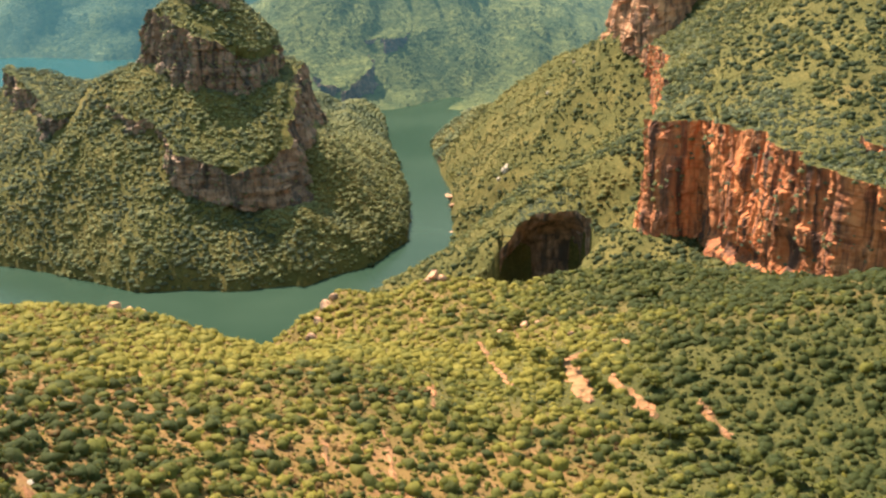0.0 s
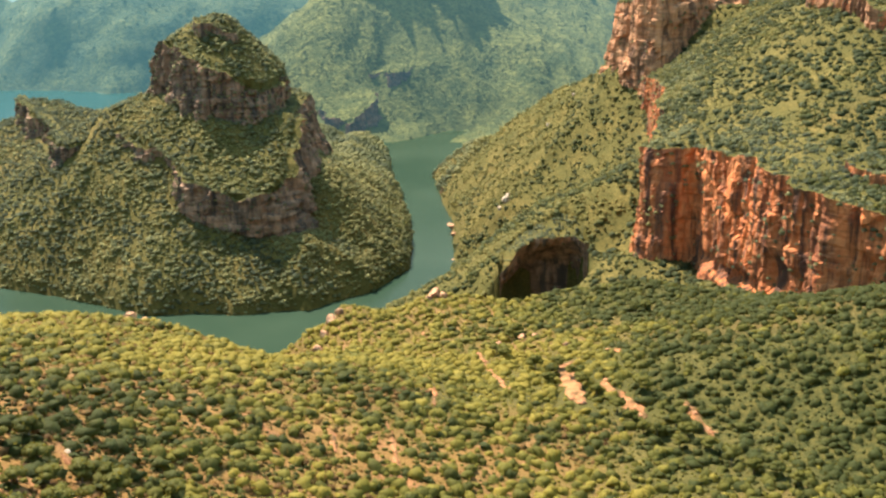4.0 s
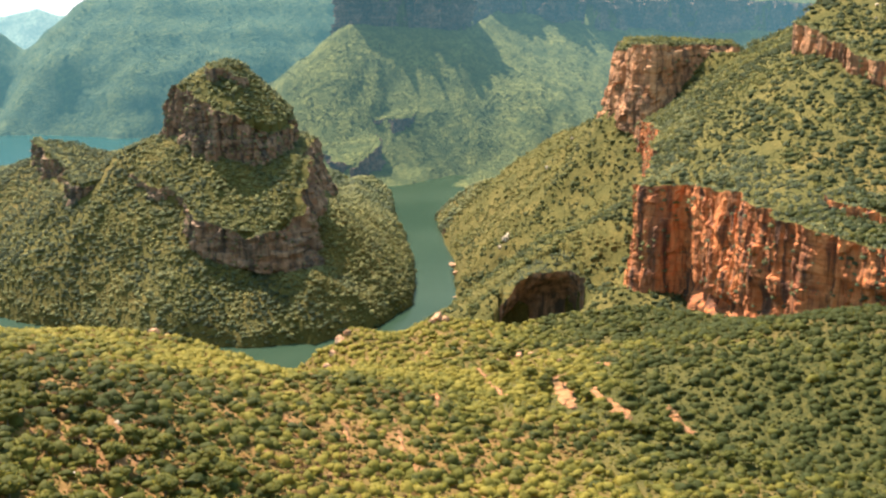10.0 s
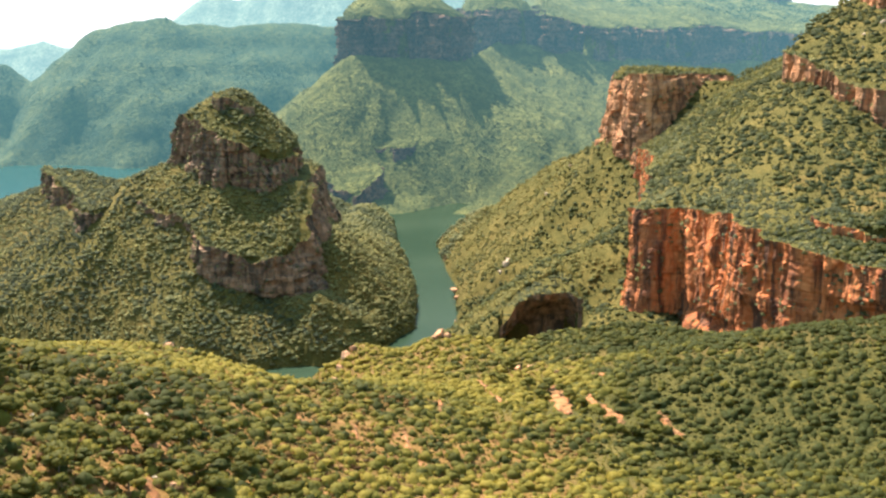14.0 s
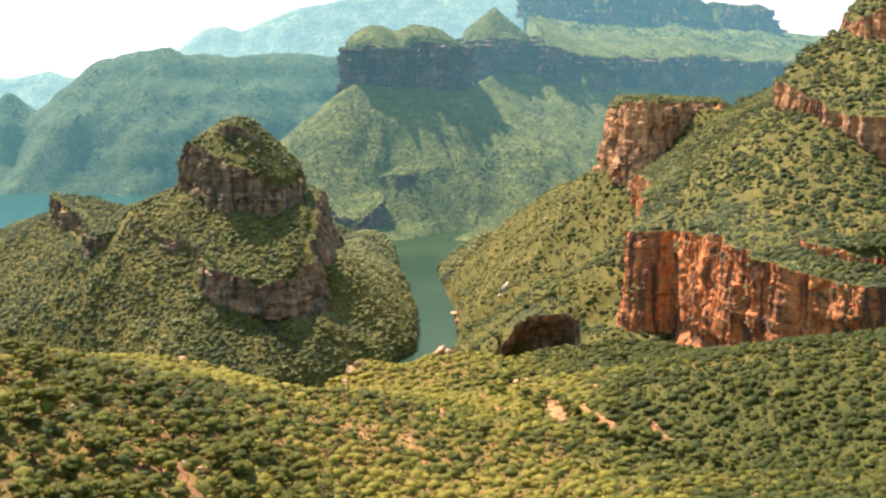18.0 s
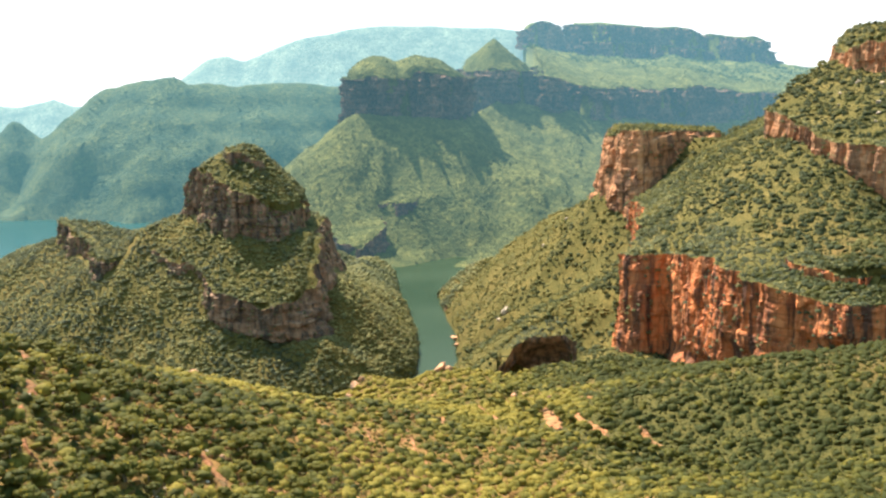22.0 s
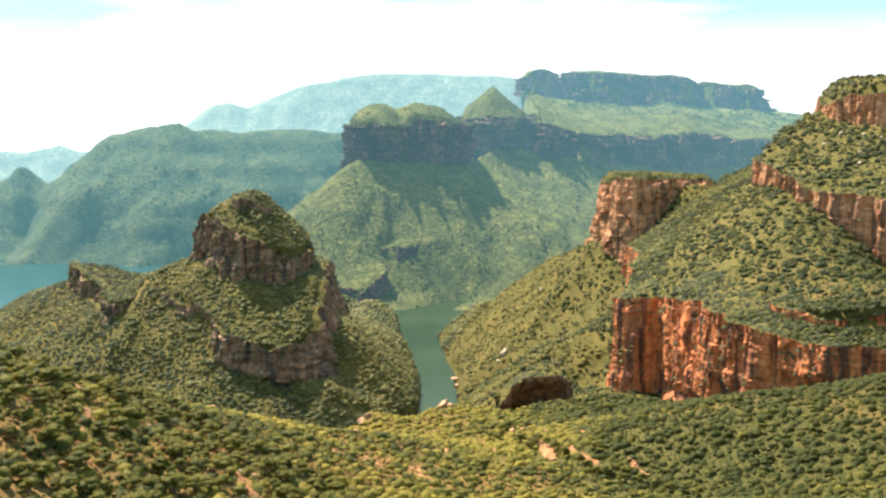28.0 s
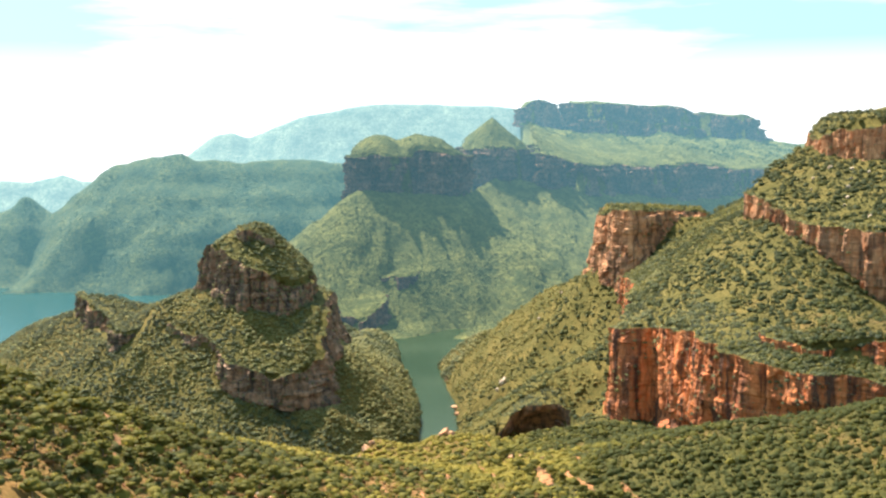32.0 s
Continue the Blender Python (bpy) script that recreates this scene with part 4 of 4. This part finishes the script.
woods("ridge_tufts", "small olive tufts between the trees of the near ridge",
      scatter_points((-270, -30), (96, 340), 2.7, 15, lambda x, y: (x < -30 - 0.12 * (y - 200)) & off_scars(x, y)), FAR_CROWNS, (0.45, 1.4), LEAF_NEAR, lift=0.2, bias=lambda x, y: -0.22)
woods("plateau_bushes", "scattered olive shrubs on the high near plateau",
      scatter_points((-330, 330), (-420, 92), 9.0, 12, None), FAR_CROWNS, (1.0, 3.6), LEAF_NEAR)
# tint painted lighter on the right flank for haze, darker on the dimmer left
woods("hill_woods", "dense dark green woodland on the peninsula hill",
      scatter_points((-900, -30), (1280, 2050), 4.8, 2, lambda x, y: (signed(x, y, SHOULDER_MASS) < 0) | (along(x, y, [(a, b, 0) for a, b in SHOULDER_RIM])[0] > 7)), HILL_CROWNS, (1.6, 5.2), LEAF_HILL, tint_patch=34.0, lift=0.16, bias=lambda x, y: 0.05 + 0.48 * np.clip((x + 215) / 60, 0, 1) - 0.36 * np.clip((-430 - x) / 120, 0, 1), vary=1.15)
woods("gorge_woods", "green bush on the slopes above the river",
      scatter_points((-90, 640), (640, 2000), 4.9, 3, lambda x, y: (y > np.interp(x, LIP_X, LIP_Y) + 20) & (x < 150 + 0.375 * (y + 100)) & open_slope(x, y)), MID_CROWNS, (0.9, 4.8), LEAF_GORGE, spread=0.28, tint_patch=36.0, lift=0.2,
      bias=lambda x, y: 0.42 * np.exp(-along(x, y, RIDGE_A)[0] / 60) + np.where((y > 1350) & (x < 230), 0.16, 0.0) - np.where((y < 1330) & (x > 190), 0.44, 0.0))
# tint lifted here too, in place of haze
woods("valley_woods", "green woods round the valley head",
      scatter_points((-560, 300), (1950, 2560), 6.5, 4, lambda x, y: far_land(x, y) < land(x, y, False) + 1), FAR_CROWNS, (3.0, 6.5), LEAF_HILL, bias=lambda x, y: 0.3)
cling = [np.concatenate(q) for q in zip(*CLINGING)]
woods("cliff_shrubs", "shrubs clinging to the cliff ledges", (*cling, np.random.RandomState(8)), MID_CROWNS, (1.0, 3.2), LEAF_HILL, lift=0.1)


def far_bush(name, label, spanx, spany, spacing, fn, material, size, seed, share=lambda x, y: 1.0 + 0 * x):
    """Scattered crowns on the far slopes."""
    rng = np.random.RandomState(seed)
    fx, fy = np.meshgrid(np.arange(*spanx, spacing), np.arange(*spany, spacing))
    fx, fy = (fx + rng.uniform(-.6, .6, fx.shape) * spacing).ravel(), (fy + rng.uniform(-.6, .6, fy.shape) * spacing).ravel()
    ok = (np.abs(fx + 7) < 0.40 * (fy + 300)) & (fbm(fx, fy, 60, 3, seed) + rng.uniform(-.35, .35, len(fx)) > -0.12) & (rng.rand(len(fx)) < share(fx, fy))
    fx, fy = fx[ok], fy[ok]
    fz = fn(fx, fy)
    ok = (fz > 2) & (np.abs(fn(fx, fy + 6) - fz) < 11)
    woods(name, label, (fx[ok], fy[ok], fz[ok], rng), [blob(1, 700 + k, 0.6, 0.3) for k in range(3)], size, material, lift=-0.12)


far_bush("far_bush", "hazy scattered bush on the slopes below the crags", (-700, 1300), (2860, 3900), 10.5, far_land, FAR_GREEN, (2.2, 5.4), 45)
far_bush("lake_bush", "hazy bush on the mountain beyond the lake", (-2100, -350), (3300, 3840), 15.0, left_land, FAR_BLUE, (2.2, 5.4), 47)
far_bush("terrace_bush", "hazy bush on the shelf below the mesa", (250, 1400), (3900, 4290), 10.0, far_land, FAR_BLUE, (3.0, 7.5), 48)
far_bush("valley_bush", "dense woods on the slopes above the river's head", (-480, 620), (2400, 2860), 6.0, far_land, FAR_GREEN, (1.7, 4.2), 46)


# ---- bare soil and stones ----
def soil_patch(label, nodes, width, seed):
    """An uneven strip of bare soil lying on the slope."""
    rng = random.Random(seed)
    s, x, y, nx, ny = resample(nodes, 1.2)
    k = len(s)
    across = np.linspace(-1, 1, 9)[None, :]
    half = width * (0.35 + 0.9 * (value_noise(s / 5.0, s * 0, seed) + 0.5)) * np.sqrt(np.clip(np.minimum(s, s[-1] - s) / (0.25 * s[-1] + 0.1), 0.02, 1))
    off = across * half[:, None] + (1.4 * value_noise(s / 4.0, s * 0 + 3, seed + 1))[:, None]
    px, py = x[:, None] + nx[:, None] * off, y[:, None] + ny[:, None] * off
    pz = land(px, py) + 0.55 * (1 - across ** 2) + 0.12 + 0.5 * value_noise(px / 1.6, py / 1.6, seed + 2) * (1 - across ** 2)
    me = mesh_from("bare_soil_patch", np.stack([px, py, pz], -1).reshape(-1, 3), grid_faces(k, 9), RIDGE_SOIL if label == STONY else SOIL, True)
    return tagged(new("bare_soil_patch", me), label, "soil", "bare patches on the near slope")


for scar_label, scar_width, scar_nodes in SCARS:
    soil_patch(scar_label, scar_nodes, scar_width, int(scar_nodes[0][1]))


def boulder_mesh(seed, level=3, rough=0.32):
    """A weathered block: an uneven lump cut by flat joints."""
    bm = bmesh.new()
    bmesh.ops.create_icosphere(bm, subdivisions=level, radius=1.0)
    vs, fs = np.array([v.co[:] for v in bm.verts]), np.array([[v.index for v in f.verts] for f in bm.faces])
    bm.free()
    vs[:, 2] *= 0.8
    rng = np.random.RandomState(seed)
    for _ in range(9):
        d = rng.normal(size=3)
        d /= np.linalg.norm(d)
        lim = rng.uniform(0.42, 0.76)
        over = np.maximum(vs @ d - lim, 0)
        vs = vs - over[:, None] * d
    vs = vs + rng.normal(size=vs.shape) * 0.03
    return vs, fs


def boulder(name, label, x, y, size, material, seed, group="", stretch=(1, 1, 1), sink=0.12):
    vs, fs = boulder_mesh(seed)
    me = mesh_from(name, vs * np.array(stretch) * size, fs, material)
    ob = new(name, me)
    z = float(land(np.array([x]), np.array([y]))[0])
    ob.location = (x, y, z + size * stretch[2] * (0.8 - 2 * sink * 0.8) * 0.6)
    ob.rotation_euler = (0, 0, seed * 1.7)
    return tagged(ob, label, "boulder", group)


for bx, by, bs in ((-6, 752, 5.5), (-1, 749, 3.6), (-12, 747, 3.2), (-81, 692, 4.2), (-84, 672, 4.0), (-78, 706, 5.0), (-72, 712, 3.4),
                   (-186, 612, 5.0), (-179, 616, 4.0), (-193, 614, 3.4), (-172, 618, 2.6), (-146, 648, 2.2)):
    boulder("rim_outcrop", "pink weathered outcrop on the gorge's lip", bx, by, bs, PINK_ROCK, int(bs * 10 + by) % 97, "outcrops on the lip", (1, 0.9, 1.1))
boulder("white_stone", "lone pale stone among the near bushes", 39, 381, 2.0, PALE_ROCK, 12)
for bx, by, bs in ((276, 800, 4.5), (284, 792, 4.0), (291, 787, 3.2), (281, 806, 2.4), (268, 812, 2.2)):
    boulder("slope_boulder", "grey-white boulder on the grassy slope above the cliff", bx, by, bs, PALE_ROCK, int(bs * 10 + by) % 89, "boulders above the cliff", (1.3, 1, 0.7))
for bx, by, bs in ((88, 1578, 8.5), (80, 1570, 5.0), (93, 1592, 4.5), (160, 1700, 4.0), (200, 1720, 4.0), (70, 1500, 3.5), (120, 1400, 3.5)):
    boulder("valley_boulder", "large pale boulder fallen on the green slope", bx, by, bs, PALE_ROCK, int(bs * 10 + by) % 83, "boulders in the side valley", (1, 0.8, 1.0))
for bx, by, bs in ((500, 1215, 5.0), (478, 1085, 4.0), (490, 1120, 4.5), (475, 1004, 3.5), (520, 1190, 4.0), (455, 1150, 3.0), (465, 1060, 3.0), (505, 1150, 3.0), (530, 1160, 3.6), (470, 1190, 2.6)):
    boulder("scree_block", "fallen pink block below the summit crag", bx, by, bs, PALE_ROCK, int(bs * 10 + by) % 79, "fallen blocks", (1, 0.8, 0.8))
for bx, by, bs in ((14, 1700, 5.0), (10, 1740, 6.0), (6, 1775, 5.0), (15, 1655, 4.0), (14, 1590, 4.0), (13, 1540, 5.0), (16, 1470, 4.0), (20, 1430, 4.5), (4, 1800, 4.5)):
    boulder("bank_rock", "red-brown rock on the river bank", bx, by, 1.5 * bs, PINK_ROCK, int(bs * 10 + by) % 73, "rocks along the river", (0.8, 1.4, 0.9))
for bx, by, bs in ((48, 640, 3.0), (56, 642, 2.4), (33, 634, 2.4), (70, 598, 2.2), (-183, 160, 2.6), (-178, 166, 1.8), (-65, 302, 1.6), (-85, 204, 1.6)):
    boulder("near_rock", "brown rock half hidden in the bush", bx, by, bs, PINK_ROCK, int(bs * 10 + by) % 71, "rocks in the bush", (1.1, 1, 0.8))
stones = random.Random(77)
for _, scar_width, scar_nodes in SCARS[:5]:
    for (ax, ay), (bx, by) in zip(scar_nodes, scar_nodes[1:]):
        for _ in range(max(2, int(math.hypot(bx - ax, by - ay) / 5.0))):
            u = stones.random()
            boulder("scar_rock", "angular pink rock on the eroded red scar", ax + u * (bx - ax) + stones.uniform(-0.7, 0.7) * scar_width, ay + u * (by - ay) + stones.uniform(-0.7, 0.7) * scar_width,
                    stones.uniform(0.6, 1.7), ORANGE_ROCK, stones.randint(1, 90), "rocks on the scars", (1.3, 1, 0.7), 0.05)
for _ in range(46):
    bx, by, bs = stones.uniform(-205, -82), stones.uniform(140, 285), stones.uniform(0.5, 1.1)
    boulder("ridge_stone", "small pale stone on the red soil of the ridge", bx, by, bs, PALE_ROCK, stones.randint(1, 90), "stones on the near ridge", (1.2, 1, 0.7), 0.0)
boulder("gravel_islet", "low pale gravel islet at the river's head", -62, 2385, 12, PALE_ROCK, 5, "", (1.0, 1.6, 0.10), 0.2)


# ---- single trees on the near ridge ----
def tree(seed, height, material, bark):
    """Trunk, forked limbs and a crown of leaf clumps."""
    rng = np.random.RandomState(seed)
    V, F = [], []

    def limb(a, b, ra, rb):
        a, b = np.array(a, float), np.array(b, float)
        w = (b - a) / np.linalg.norm(b - a)
        u = np.cross(w, (0.3, 0.9, 0.2))
        u /= np.linalg.norm(u)
        q = np.cross(w, u)
        base = sum(len(v) for v in V)
        ring = [a + ra * (math.cos(t) * u + math.sin(t) * q) for t in np.arange(6) * 1.0472] + [b + rb * (math.cos(t) * u + math.sin(t) * q) for t in np.arange(6) * 1.0472]
        V.append(np.array(ring))
        F.extend([[base + i, base + (i + 1) % 6, base + 6 + (i + 1) % 6, base + 6 + i] for i in range(6)])
    fork = np.array([rng.uniform(-.06, .06), rng.uniform(-.06, .06), 0.38]) * height
    limb((0, 0, -0.6), fork, 0.035 * height, 0.026 * height)
    tips = []
    for k in range(4):
        a = k * 1.57 + rng.uniform(-.5, .5)
        tip = fork + np.array([math.cos(a) * 0.26, math.sin(a) * 0.26, rng.uniform(0.16, 0.34)]) * height
        limb(fork, tip, 0.02 * height, 0.008 * height)
        tips.append(tip)
    wood = mesh_from("trunk", np.vstack(V), F, bark)
    cv, cf, base = [], [], 0
    for tip in tips + [fork + np.array([0, 0, 0.36 * height]), fork + np.array([0.08, -0.1, 0.18]) * height]:
        vs, fs = leafy(2, seed * 7 + base % 91, 46, 0.17)
        vs = vs * height * rng.uniform(0.19, 0.29) + tip
        cv.append(vs)
        cf.append(fs + base)
        base += len(vs)
    crown = mesh_from("crown", np.vstack(cv), np.vstack(cf), material, True)
    point_values(crown, "tint", np.full(base, rng.uniform(0.0, 0.40)))
    root = new("bushveld_tree")
    trunk = new("trunk", wood)
    trunk.parent = root
    leaf = new("crown", crown)
    leaf.parent = root
    return tagged(root, "rounded bushveld tree with an olive-green crown", "tree", "trees on the near ridge")


BARK = rock_material("grey_bark", (0.12, 0.095, 0.07), (0.20, 0.165, 0.13), (0.05, 0.04, 0.03), 0.4)
MODELS = [tree(400 + k, 1.0, LEAF_NEAR, BARK) for k in range(8)]
spots_x, spots_y, spots_z, spots_rng = scatter_points((-230, -50), (70, 330), 11.5, 9, lambda x, y: (x < -40 - 0.12 * (y - 200)) & off_scars(x, y))
placed = 0
for tx, ty, tz in zip(spots_x, spots_y, spots_z):
    if placed >= 290:
        break
    scale = spots_rng.uniform(4.4, 9.4)
    model = MODELS[spots_rng.randint(0, 8)]
    m = Matrix.Translation((tx, ty, tz)) @ Matrix.Rotation(spots_rng.uniform(0, 6.28), 4, 'Z') @ Matrix.Scale(scale, 4)
    if placed < 8:
        MODELS[placed].matrix_basis = m
    else:
        copy_thing(model, m).matrix_basis = m
    placed += 1
for gx_, gy_, gs in ((48, 545, 10.5), (55, 528, 8.0), (68, 500, 8.5), (80, 466, 8.0), (96, 484, 10.0), (44, 648, 9.5), (40, 640, 8.0), (119, 650, 9.0), (132, 528, 8.0),
                     (18, 421, 8.0), (106, 432, 8.5), (100, 420, 8.0), (52, 512, 7.5), (88, 440, 7.0), (126, 655, 8.5), (30, 600, 7.5), (34, 585, 8.0), (112, 415, 8.0), (84, 450, 7.5), (93, 434, 8.0), (104, 447, 7.0), (118, 403, 8.5), (124, 391, 7.5), (131, 383, 8.0), (60, 538, 8.5), (73, 487, 7.5), (64, 519, 8.0), (136, 372, 7.5)):
    m = Matrix.Translation((gx_, gy_, float(land(np.array([gx_]), np.array([gy_]))[0]))) @ Matrix.Rotation(gx_ * 0.7, 4, 'Z') @ Matrix.Scale(gs, 4)
    big_tree = copy_thing(MODELS[int(gx_) % 8], m)
    big_tree.matrix_basis = m
    tagged(big_tree, "large leafy tree growing in the damp gully", "tree", "trees in the gully")
